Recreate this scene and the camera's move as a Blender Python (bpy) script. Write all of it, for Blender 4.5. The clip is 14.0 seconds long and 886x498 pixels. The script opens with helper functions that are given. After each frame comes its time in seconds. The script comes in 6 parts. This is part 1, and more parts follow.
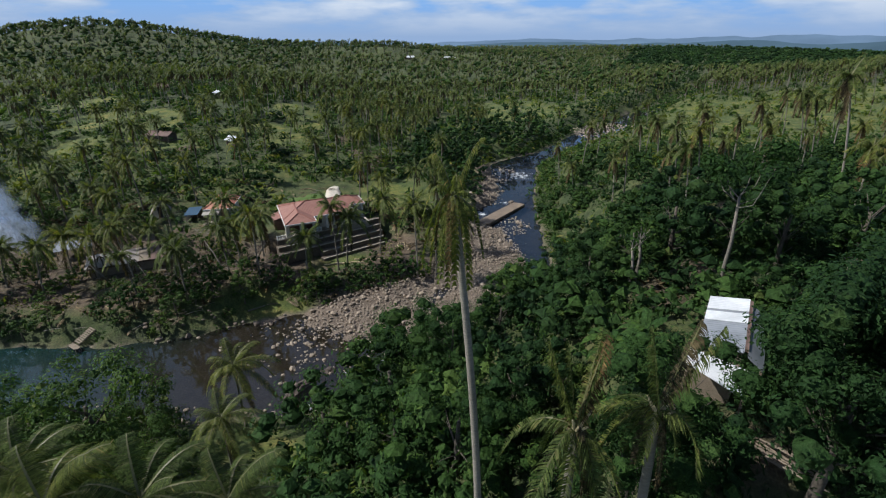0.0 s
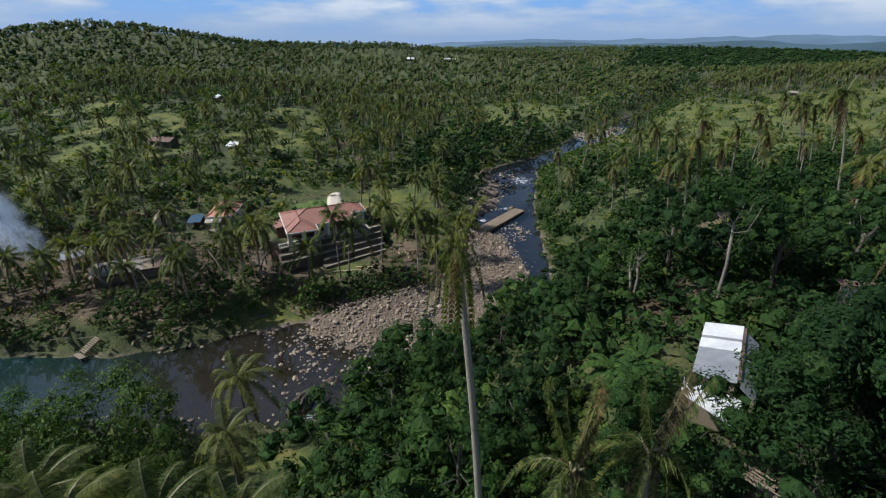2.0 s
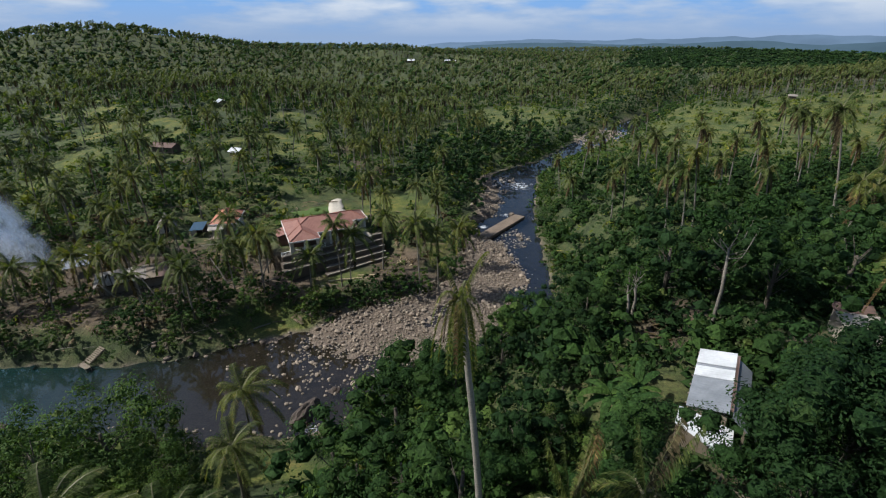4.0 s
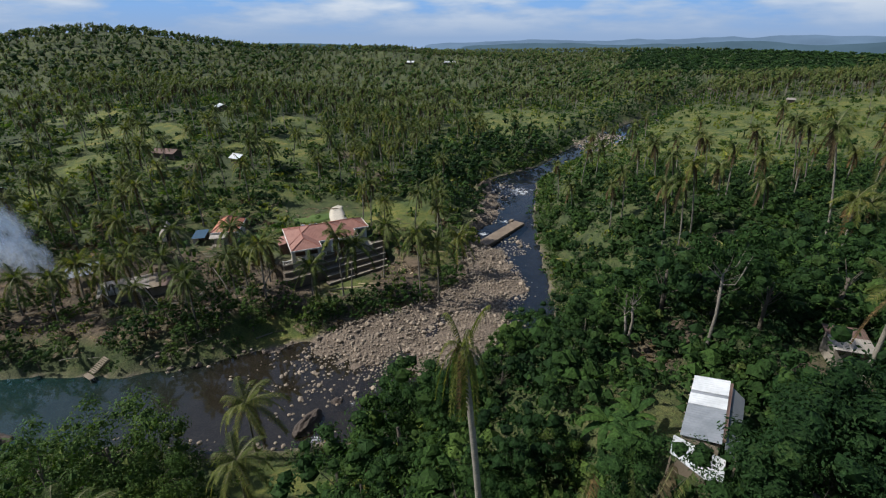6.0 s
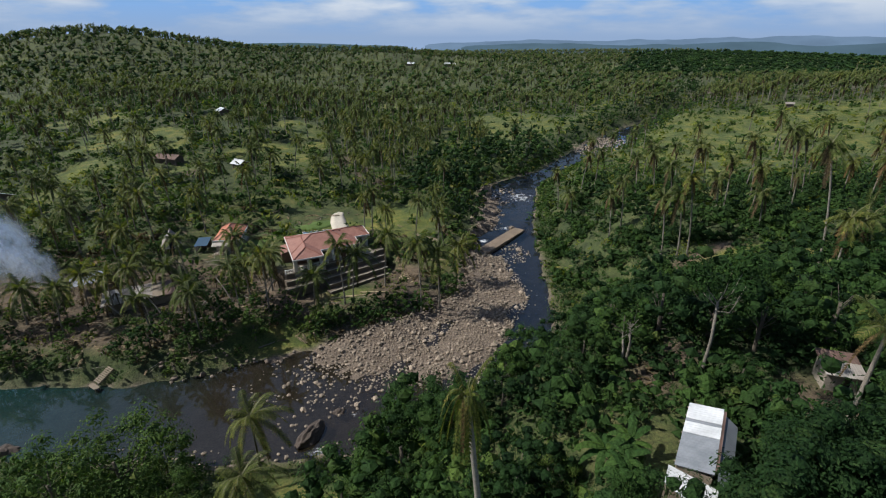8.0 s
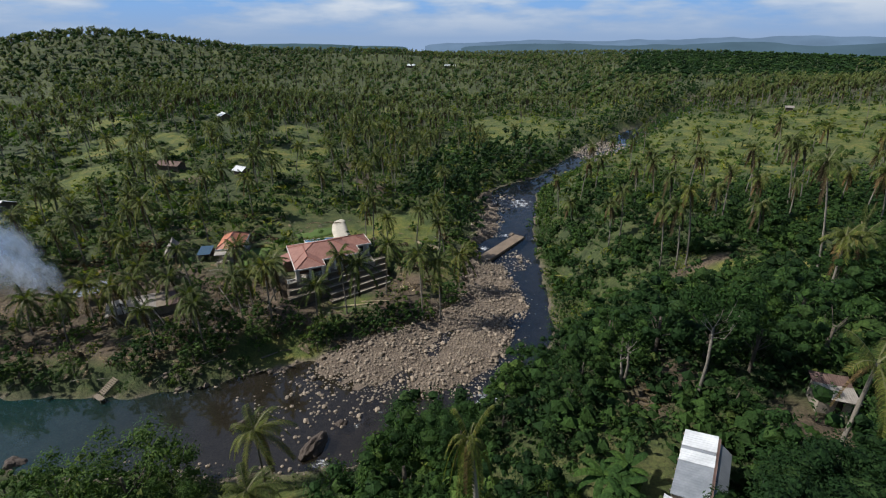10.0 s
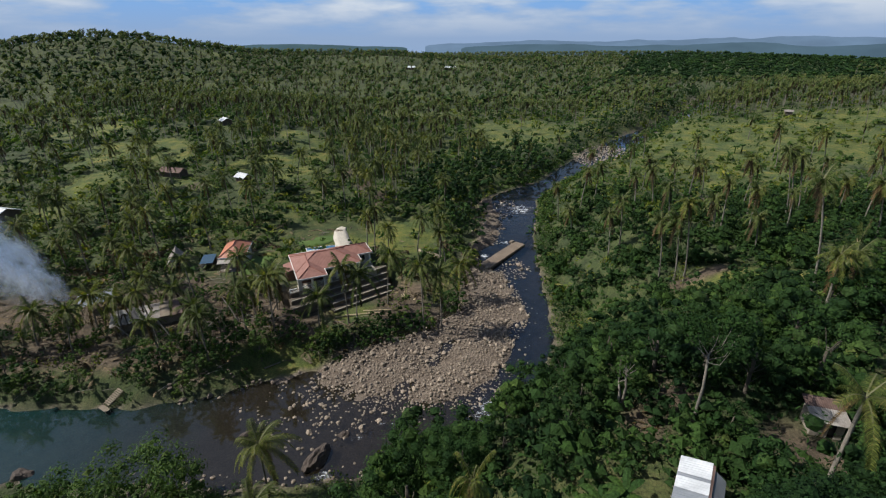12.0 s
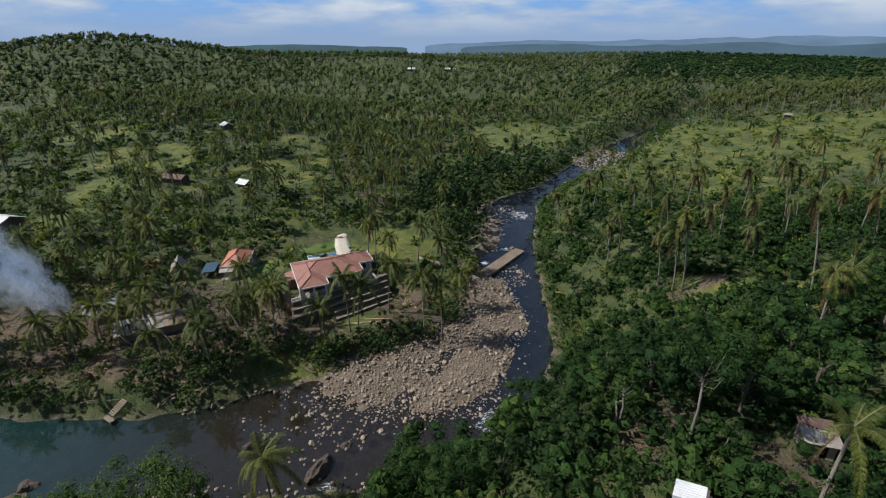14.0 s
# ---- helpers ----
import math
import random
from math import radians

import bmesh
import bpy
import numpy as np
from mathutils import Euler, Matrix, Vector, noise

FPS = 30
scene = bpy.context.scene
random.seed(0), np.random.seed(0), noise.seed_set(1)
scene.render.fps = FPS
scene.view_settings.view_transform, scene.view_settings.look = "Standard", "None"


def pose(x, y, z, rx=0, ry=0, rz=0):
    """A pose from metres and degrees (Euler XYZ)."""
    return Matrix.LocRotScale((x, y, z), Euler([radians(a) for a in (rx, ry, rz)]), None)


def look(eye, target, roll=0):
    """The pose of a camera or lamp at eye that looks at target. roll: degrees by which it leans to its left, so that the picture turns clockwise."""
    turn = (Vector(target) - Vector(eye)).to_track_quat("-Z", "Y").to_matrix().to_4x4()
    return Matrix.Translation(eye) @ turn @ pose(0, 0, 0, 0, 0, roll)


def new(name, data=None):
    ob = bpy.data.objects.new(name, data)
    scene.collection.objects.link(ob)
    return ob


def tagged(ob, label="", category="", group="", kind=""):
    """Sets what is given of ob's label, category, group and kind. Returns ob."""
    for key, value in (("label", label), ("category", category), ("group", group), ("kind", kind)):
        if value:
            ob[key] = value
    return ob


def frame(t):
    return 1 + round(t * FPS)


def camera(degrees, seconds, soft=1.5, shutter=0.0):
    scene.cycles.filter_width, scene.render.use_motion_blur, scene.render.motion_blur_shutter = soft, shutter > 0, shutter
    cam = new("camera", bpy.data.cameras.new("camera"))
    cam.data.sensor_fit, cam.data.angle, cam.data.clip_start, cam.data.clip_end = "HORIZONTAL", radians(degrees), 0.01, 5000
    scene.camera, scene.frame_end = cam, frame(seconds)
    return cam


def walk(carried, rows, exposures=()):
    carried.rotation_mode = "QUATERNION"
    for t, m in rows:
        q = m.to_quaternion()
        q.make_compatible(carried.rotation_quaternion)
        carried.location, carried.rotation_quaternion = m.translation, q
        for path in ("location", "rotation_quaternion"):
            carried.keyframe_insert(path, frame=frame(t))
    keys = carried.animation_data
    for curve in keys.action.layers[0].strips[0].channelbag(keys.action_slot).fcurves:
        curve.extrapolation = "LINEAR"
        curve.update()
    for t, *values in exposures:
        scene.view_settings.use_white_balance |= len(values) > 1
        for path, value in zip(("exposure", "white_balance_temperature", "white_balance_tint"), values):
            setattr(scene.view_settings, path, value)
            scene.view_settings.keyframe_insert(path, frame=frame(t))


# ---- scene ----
cam = camera(86.1, 14.0, soft=1.15)
METRES, EYE, TILT, LEAN, TURN = 14.0, 42.0, -23.9, 0.0, 0.0
ROWS = [
    (0.0, 0.0, 0.0, 0.0, -0.0, 0.0, 0.0),
    (0.5, -0.0015, -0.0114, 0.0252, 0.01, -0.0, 0.01),
    (1.0, -0.0033, -0.025, 0.0531, 0.03, 0.01, 0.03),
    (1.5, -0.0056, -0.0391, 0.0808, 0.05, 0.01, 0.06),
    (2.0, -0.0077, -0.0531, 0.1091, 0.04, 0.02, 0.04),
    (2.5, -0.0098, -0.0675, 0.1382, 0.06, 0.01, 0.05),
    (3.0, -0.0122, -0.0816, 0.1672, 0.09, 0.03, 0.08),
    (5.5, -0.0235, -0.1519, 0.3206, 0.02, 0.02, 0.05),
    (6.0, -0.0265, -0.1681, 0.3527, 0.02, 0.03, 0.11),
    (6.5, -0.0311, -0.1841, 0.385, 0.03, 0.02, 0.13),
    (7.0, -0.0349, -0.1999, 0.4192, 0.04, -0.01, 0.1),
    (7.5, -0.0379, -0.2142, 0.4547, 0.02, -0.01, 0.05),
    (8.0, -0.0392, -0.2295, 0.4886, -0.01, -0.01, 0.02),
    (10.5, -0.0504, -0.3028, 0.6619, 0.04, -0.0, 0.11),
    (11.0, -0.0528, -0.3186, 0.6976, 0.05, -0.0, 0.13),
    (11.5, -0.056, -0.3342, 0.7341, 0.03, -0.01, 0.09),
    (12.0, -0.0581, -0.349, 0.7695, 0.05, 0.01, 0.09),
    (12.5, -0.0601, -0.3655, 0.8051, 0.06, -0.01, 0.12),
    (13.0, -0.0609, -0.3797, 0.8388, 0.06, -0.01, 0.16),
    (13.5, -0.0645, -0.3952, 0.8756, 0.04, -0.02, 0.19),
    (14.0, -0.0628, -0.409, 0.9093, 0.07, -0.02, 0.17),
]
walk(cam, [(t, pose(0, 0, EYE, TILT, LEAN, TURN) @ pose(METRES * x, METRES * y, METRES * z, 90 + pitch, roll, yaw)) for t, x, y, z, yaw, pitch, roll in ROWS], [(0.0, 0.2, 6030, 10), (6.5, 0.16, 6220, 10), (14.0, 0.1, 6270, 10)])

# ---- world, sun, exposure ----
SUN_FROM = Vector((-0.68, 0.0, 0.72)).normalized()
world = bpy.data.worlds.new("sky")
scene.world = world
world.use_nodes = True
wn = world.node_tree.nodes
sky = wn.new("ShaderNodeTexSky")
sky.sky_type, sky.sun_disc = "NISHITA", False
sky.sun_elevation = math.asin(SUN_FROM.z)
sky.sun_rotation = math.atan2(SUN_FROM.x, SUN_FROM.y)
wn["Background"].inputs["Strength"].default_value = 0.078
world.node_tree.links.new(sky.outputs["Color"], wn["Background"].inputs["Color"])
sun = new("sun", bpy.data.lights.new("sun", "SUN"))
sun.data.energy, sun.data.angle, sun.data.color = 4.6, radians(1.0), (1.0, 0.94, 0.84)
sun.matrix_world = look(SUN_FROM * 300, (0, 0, 0))
scene.view_settings.exposure = 0.0


# ---- materials ----
def nodes_of(name):
    m = bpy.data.materials.new(name)
    m.use_nodes = True
    nt = m.node_tree
    return m, nt, nt.nodes["Principled BSDF"]


def add(nt, kind, **values):
    n = nt.nodes.new(kind)
    for k, v in values.items():
        n.inputs[k].default_value = v
    return n


def ramp(nt, source, stops):
    r = nt.nodes.new("ShaderNodeValToRGB")
    el = r.color_ramp.elements
    while len(el) < len(stops):
        el.new(0.5)
    for e, (p, c) in zip(el, stops):
        e.position, e.color = p, (*c, 1)
    nt.links.new(source, r.inputs["Fac"])
    return r.outputs["Color"]


def mixed(nt, fac, a, b, how="MIX"):
    n = nt.nodes.new("ShaderNodeMix")
    n.data_type, n.blend_type = "RGBA", how
    for i, v in ((0, fac), (6, a), (7, b)):
        if isinstance(v, (int, float)):
            n.inputs[i].default_value = v
        elif isinstance(v, tuple):
            n.inputs[i].default_value = (*v, 1)
        else:
            nt.links.new(v, n.inputs[i])
    return n.outputs[2]


def noise_tex(nt, scale, detail=4.0, rough=0.55, stretch=None):
    co = nt.nodes.new("ShaderNodeTexCoord")
    n = add(nt, "ShaderNodeTexNoise", Scale=scale, Detail=detail, Roughness=rough)
    if stretch:
        mp = nt.nodes.new("ShaderNodeMapping")
        mp.inputs["Scale"].default_value = stretch
        nt.links.new(co.outputs["Object"], mp.inputs["Vector"])
        nt.links.new(mp.outputs["Vector"], n.inputs["Vector"])
    else:
        nt.links.new(co.outputs["Object"], n.inputs["Vector"])
    return n.outputs["Fac"]


def bumped(nt, bsdf, height, strength, distance):
    b = add(nt, "ShaderNodeBump", Strength=strength, Distance=distance)
    nt.links.new(height, b.inputs["Height"])
    nt.links.new(b.outputs["Normal"], bsdf.inputs["Normal"])


def surface(name, dark, light, coarse=0.4, fine=6.0, rough=0.85, bump=0.3, metal=0.0, stretch=None, spread=0.0):
    """A worn surface: stains at a coarse scale, grain at a fine one."""
    m, nt, b = nodes_of(name)
    big, small = noise_tex(nt, coarse, 3), noise_tex(nt, fine, 5, 0.65, stretch)
    col = ramp(nt, big, [(0.3, dark), (0.7, light)])
    col = mixed(nt, 0.55, col, ramp(nt, small, [(0.3, tuple(c * 0.6 for c in dark)), (0.72, tuple(min(1, c * 1.15) for c in light))]))
    if spread:
        info = nt.nodes.new("ShaderNodeObjectInfo")
        grey = ramp(nt, info.outputs["Random"], [(0, (1 - spread,) * 3), (1, (1 + spread * 0.3,) * 3)])
        col = mixed(nt, 1.0, col, grey, "MULTIPLY")
    nt.links.new(col, b.inputs["Base Color"])
    b.inputs["Roughness"].default_value, b.inputs["Metallic"].default_value = rough, metal
    bumped(nt, b, small, bump, 0.05)
    return m


def foliage(name, dark, light, yellow, patch=0.06, through_light=0.3, rough=0.6):
    """Leaves: tint from leaf to leaf, plant to plant and patch to patch; some light passes."""
    m, nt, b = nodes_of(name)
    geo, info = nt.nodes.new("ShaderNodeNewGeometry"), nt.nodes.new("ShaderNodeObjectInfo")
    leaf = ramp(nt, geo.outputs["Random Per Island"], [(0, dark), (0.6, light), (0.88, light), (1, yellow)])
    plant = ramp(nt, info.outputs["Random"], [(0, (0.72, 0.78, 0.7)), (0.5, (1, 1, 0.95)), (1, (1.25, 1.12, 0.8))])
    col = mixed(nt, 1.0, leaf, plant, "MULTIPLY")
    zone = ramp(nt, noise_tex(nt, patch, 3), [(0.35, (0.62, 0.72, 0.84)), (0.65, (1.18, 1.16, 1.12))])
    col = mixed(nt, 1.0, col, zone, "MULTIPLY")
    speckle = noise_tex(nt, 5.5, 3, 0.7)
    col = mixed(nt, 1.0, col, ramp(nt, speckle, [(0.34, (0.6, 0.6, 0.6)), (0.62, (1.4, 1.4, 1.4))]), "MULTIPLY")
    bumped(nt, b, speckle, 0.7, 0.2)
    nt.links.new(col, b.inputs["Base Color"])
    b.inputs["Roughness"].default_value = rough
    b.inputs["Specular IOR Level"].default_value = 0.1
    tr = nt.nodes.new("ShaderNodeBsdfTranslucent")
    nt.links.new(mixed(nt, 1.0, col, (1.2, 1.3, 0.5), "MULTIPLY"), tr.inputs["Color"])
    mx = nt.nodes.new("ShaderNodeMixShader")
    mx.inputs[0].default_value = through_light
    nt.links.new(b.outputs[0], mx.inputs[1])
    nt.links.new(tr.outputs[0], mx.inputs[2])
    nt.links.new(mx.outputs[0], nt.nodes["Material Output"].inputs["Surface"])
    return m


def corrugated(name, dark, light, along, pitch=0.19, metal=0.5, rough=0.45, rust=None):
    """Profiled roofing sheet; along: the axis across which the ribs follow each other."""
    m, nt, b = nodes_of(name)
    co = nt.nodes.new("ShaderNodeTexCoord")
    sep = nt.nodes.new("ShaderNodeSeparateXYZ")
    nt.links.new(co.outputs["Object"], sep.inputs[0])
    mul = nt.nodes.new("ShaderNodeMath")
    mul.operation, mul.inputs[1].default_value = "MULTIPLY", 2 * math.pi / pitch
    nt.links.new(sep.outputs[along], mul.inputs[0])
    wave = nt.nodes.new("ShaderNodeMath")
    wave.operation = "SINE"
    nt.links.new(mul.outputs[0], wave.inputs[0])
    stain = noise_tex(nt, 0.9, 5, 0.65)
    col = ramp(nt, stain, [(0.32, dark), (0.62, light)] + ([(0.8, rust)] if rust else []))
    nt.links.new(col, b.inputs["Base Color"])
    b.inputs["Metallic"].default_value, b.inputs["Roughness"].default_value = metal, rough
    bumped(nt, b, wave.outputs[0], 0.4, 0.025)
    return m


M_FROND = foliage("palm_frond", (0.045, 0.062, 0.02), (0.1, 0.124, 0.036), (0.2, 0.17, 0.07), 0.05, 0.3, 0.5)
M_DEAD = foliage("dead_frond", (0.045, 0.034, 0.02), (0.095, 0.07, 0.04), (0.16, 0.12, 0.07), 0.2, 0.12, 0.8)
M_RIB = surface("frond_rib", (0.075, 0.085, 0.028), (0.135, 0.13, 0.05), 1.0, 20, 0.6, 0.1)
M_TRUNK = surface("palm_bark", (0.14, 0.125, 0.10), (0.30, 0.27, 0.225), 0.7, 9, 0.9, 0.6, stretch=(0.6, 0.6, 4), spread=0.3)
M_BARK = surface("tree_bark", (0.06, 0.05, 0.037), (0.14, 0.12, 0.095), 0.9, 8, 0.9, 0.6, spread=0.3)
M_LEAF = foliage("broad_leaf", (0.023, 0.05, 0.014), (0.039, 0.08, 0.021), (0.07, 0.115, 0.03), 0.09)
M_SCRUB = foliage("scrub_leaf", (0.038, 0.072, 0.019), (0.076, 0.126, 0.033), (0.13, 0.155, 0.045), 0.07)
# leaf of dark trees, also stands in for cloud shade on the right
M_DARK_SHADE_LEAF = foliage("dark_shade_leaf", (0.014, 0.033, 0.011), (0.025, 0.055, 0.017), (0.042, 0.074, 0.022), 0.12)
M_BANANA = foliage("banana_leaf", (0.026, 0.055, 0.015), (0.05, 0.095, 0.024), (0.11, 0.12, 0.035), 0.2, 0.25)
M_GRASS_TUFT = foliage("grass_blade", (0.07, 0.1, 0.02), (0.14, 0.17, 0.035), (0.26, 0.23, 0.07), 0.05)
M_STONE = surface("river_stone", (0.25, 0.19, 0.135), (0.47, 0.395, 0.305), 0.5, 7, 0.85, 0.4, spread=0.35)
M_BOULDER = surface("boulder_rock", (0.035, 0.027, 0.022), (0.115, 0.088, 0.072), 0.7, 4, 0.85, 0.7)
M_WEIR = surface("stained_concrete", (0.12, 0.092, 0.068), (0.27, 0.21, 0.155), 0.4, 4, 0.9, 0.4)
M_CONCRETE = surface("weathered_concrete", (0.22, 0.19, 0.155), (0.40, 0.36, 0.30), 0.5, 5, 0.9, 0.35)
M_PALE = surface("pale_concrete", (0.42, 0.38, 0.31), (0.62, 0.57, 0.48), 0.4, 4, 0.85, 0.2)
M_RUBBLE = surface("dark_masonry", (0.05, 0.04, 0.032), (0.13, 0.1, 0.078), 1.2, 5, 0.9, 0.8)
M_PLASTER = surface("cream_plaster", (0.50, 0.45, 0.40), (0.68, 0.63, 0.56), 0.5, 4, 0.85, 0.15)
M_WHITE = surface("white_paint", (0.62, 0.61, 0.59), (0.8, 0.79, 0.77), 0.8, 5, 0.6, 0.1)
# dark glass of windows, also the painted shade inside hut openings
M_GLASS_AND_SHADE = surface("dark_window_and_shade", (0.012, 0.014, 0.017), (0.03, 0.034, 0.04), 0.6, 2, 0.12, 0.0)
M_PORCH = surface("porch_brown", (0.06, 0.028, 0.02), (0.14, 0.07, 0.05), 0.8, 4, 0.7, 0.2)
M_ROOF = corrugated("red_roof_sheet", (0.23, 0.105, 0.08), (0.30, 0.15, 0.115), 0, 0.3, 0.0, 0.55)
M_ROOF_V = corrugated("red_roof_sheet_across", (0.23, 0.105, 0.08), (0.30, 0.15, 0.115), 1, 0.3, 0.0, 0.55)
M_RIDGE = surface("ridge_cap", (0.22, 0.085, 0.06), (0.30, 0.12, 0.085), 0.8, 5, 0.6, 0.1)
M_ORANGE = corrugated("orange_roof_sheet", (0.40, 0.15, 0.085), (0.5, 0.2, 0.12), 0, 0.25, 0.0, 0.5)
M_ZINC = corrugated("bright_zinc", (0.5, 0.52, 0.54), (0.7, 0.72, 0.74), 1, 0.2, 0.0, 0.4)
M_ZINC_OLD = corrugated("dull_zinc", (0.17, 0.19, 0.21), (0.27, 0.29, 0.32), 1, 0.2, 0.05, 0.5)
M_ZINC_RUST = corrugated("rusty_zinc", (0.25, 0.22, 0.19), (0.42, 0.39, 0.35), 0, 0.2, 0.2, 0.7, (0.22, 0.09, 0.04))
M_RUST = corrugated("rusted_sheet", (0.09, 0.055, 0.045), (0.17, 0.11, 0.09), 0, 0.2, 0.1, 0.8)
M_WOOD = surface("weathered_wood", (0.13, 0.10, 0.07), (0.29, 0.24, 0.18), 0.8, 10, 0.85, 0.4, stretch=(1, 1, 6))
M_BAMBOO = surface("pale_bamboo", (0.42, 0.33, 0.18), (0.6, 0.5, 0.3), 1.5, 12, 0.6, 0.2)
M_THATCH = surface("grey_thatch", (0.16, 0.14, 0.125), (0.34, 0.31, 0.28), 1.0, 14, 0.95, 0.6)
M_TERRACE = surface("terrace_masonry", (0.075, 0.06, 0.045), (0.18, 0.145, 0.11), 1.0, 4, 0.9, 0.7)
M_LAWN = surface("mown_lawn", (0.055, 0.105, 0.02), (0.105, 0.165, 0.034), 0.5, 5, 0.95, 0.5)
M_POOL = surface("pool_blue", (0.08, 0.2, 0.36), (0.12, 0.28, 0.45), 0.8, 3, 0.2, 0.1)
M_TARP = surface("blue_tarpaulin", (0.02, 0.05, 0.09), (0.04, 0.1, 0.17), 1.0, 4, 0.5, 0.3)

# ---- the lie of the land: river corridor, banks, hills ----
CORRIDOR = [
    (-300, 75), (-130, 62), (-72, 60), (-55, 60), (-45, 61), (-38, 63.6), (-30, 66.8), (-21, 70.4), (-8, 77), (2, 84), (5, 92), (7, 110),
    (9, 125), (10, 140), (11, 157), (19, 168), (36, 182), (52, 208), (72, 238), (104, 277), (160, 342), (200, 400), (236, 452),
    (262, 450), (218, 392), (168, 334), (112, 268), (88, 225), (62, 203), (45, 180),
    (33, 160), (30, 147), (26, 126), (23, 97), (21, 75), (14, 60), (8, 52), (-6, 46), (-22, 44), (-40, 44), (-60, 44), (-130, 42), (-300, 50)]
BAR = [(-21, 66), (-17, 72.5), (-8, 78.5), (1, 86), (3, 93), (5, 108), (14, 107), (17, 96), (17.5, 86), (13, 76), (9, 65), (4, 60.5), (-5, 59), (-13, 60), (-19, 63)]
ROCKS = [(8, 120), (14, 123), (17, 134), (18, 148), (14, 158), (9, 152)]


def smooth(a, b, v):
    k = np.clip((v - a) / (b - a), 0, 1)
    return k * k * (3 - 2 * k)


def inside_by(poly, x, y):
    """Signed distance to a polygon: positive inside."""
    x, y = np.asarray(x, float), np.asarray(y, float)
    best = np.full(x.shape, 1e9)
    odd = np.zeros(x.shape, bool)
    for (ax, ay), (bx, by) in zip(poly, poly[1:] + poly[:1]):
        dx, dy = bx - ax, by - ay
        k = np.clip(((x - ax) * dx + (y - ay) * dy) / (dx * dx + dy * dy), 0, 1)
        best = np.minimum(best, np.hypot(x - ax - k * dx, y - ay - k * dy))
        if dy:
            odd ^= ((ay > y) != (by > y)) & (x < ax + (y - ay) * dx / dy)
    return np.where(odd, best, -best)


def river(x, y):
    """How far inside the river's uneven banks a place lies."""
    return inside_by(CORRIDOR, x, y) + 0.8 * ripple(x, y, 2.6) + 0.5 * ripple(x, y + 9, 1.1)


def mound(x, y, cx, cy, rx, ry, height):
    return height * np.exp(-((x - cx) / rx) ** 2 - ((y - cy) / ry) ** 2)


def ripple(x, y, size):
    a, b = x / size, y / size
    return (np.sin(a + 1.7 * np.sin(b * 0.8)) + np.sin(b * 1.3 + 1.4 * np.sin(a * 0.9 + 2)) + np.sin(a * 1.9 - b * 1.1 + 4)) / 3


def level(x, y):
    """Height of the water."""
    x, y = np.asarray(x, float), np.asarray(y, float)
    return -0.5 * smooth(-12, -32, x) * (y < 80) + 0.9 * smooth(104, 110, y - 1.15 * (x - 9)) * smooth(90, 100, y) + 1.0 * smooth(146, 160, y) + 0.008 * np.clip(y - 160, 0, 500)


def hills(x, y):
    far = 3.0 + 0.021 * np.clip(y - 230, 0, 760) - 0.06 * np.clip(np.hypot(x, y) - 1120, 0, 3600)
    z = far + mound(x, y, -400, 600, 175, 160, 43) + mound(x, y, -120, 760, 190, 110, 16) + mound(x, y, -72, 700, 40, 40, 6)
    z = z + mound(x, y, -820, 660, 280, 260, 17) + mound(x, y, 520, 1050, 330, 170, 5)
    z = z + mound(x, y, -110, 225, 90, 80, 13) + mound(x, y, -62, 150, 45, 32, 4) + mound(x, y, -230, 330, 120, 110, 10)
    z = z + mound(x, y, 330, 270, 190, 150, 19) + mound(x, y, 100, 205, 60, 70, 3)
    near = 23.5 * smooth(74, 30, y + 0.35 * np.clip(8 - x, 0, 60)) * smooth(-45, 22, x) + 14 * smooth(195, 70, y) * smooth(18, 50, x) * smooth(30, 74, y)
    near = near + 8 * smooth(44, 10, y) * smooth(0, -50, x) + 2 * smooth(30, 70, x) * smooth(120, 60, y)
    near = near * (1 - 0.9 * smooth(6, -12, x) * smooth(20, 35, y)) - mound(x, y, 3, 43, 6, 6, 7)
    return z + near + 0.7 * ripple(x, y, 17) + 0.35 * ripple(x + 50, y, 6.5)


# level plots cut into the slope: centre, angle, half sizes, height, width of the edge
PLOTS = [(-26.2, 97.6, 24, 12.0, 7.0, 5.95, 1.6), (-20.4, 88.7, 35.5, 11.8, 4.4, 1.9, 0.9), (-17.8, 84.2, 35, 11.0, 3.2, 1.9, 3.0), (-51, 104, 4, 6, 8, 4.4, 4.0), (13.2, 19.5, 0, 3.5, 5.0, 26.6, 3.0)]


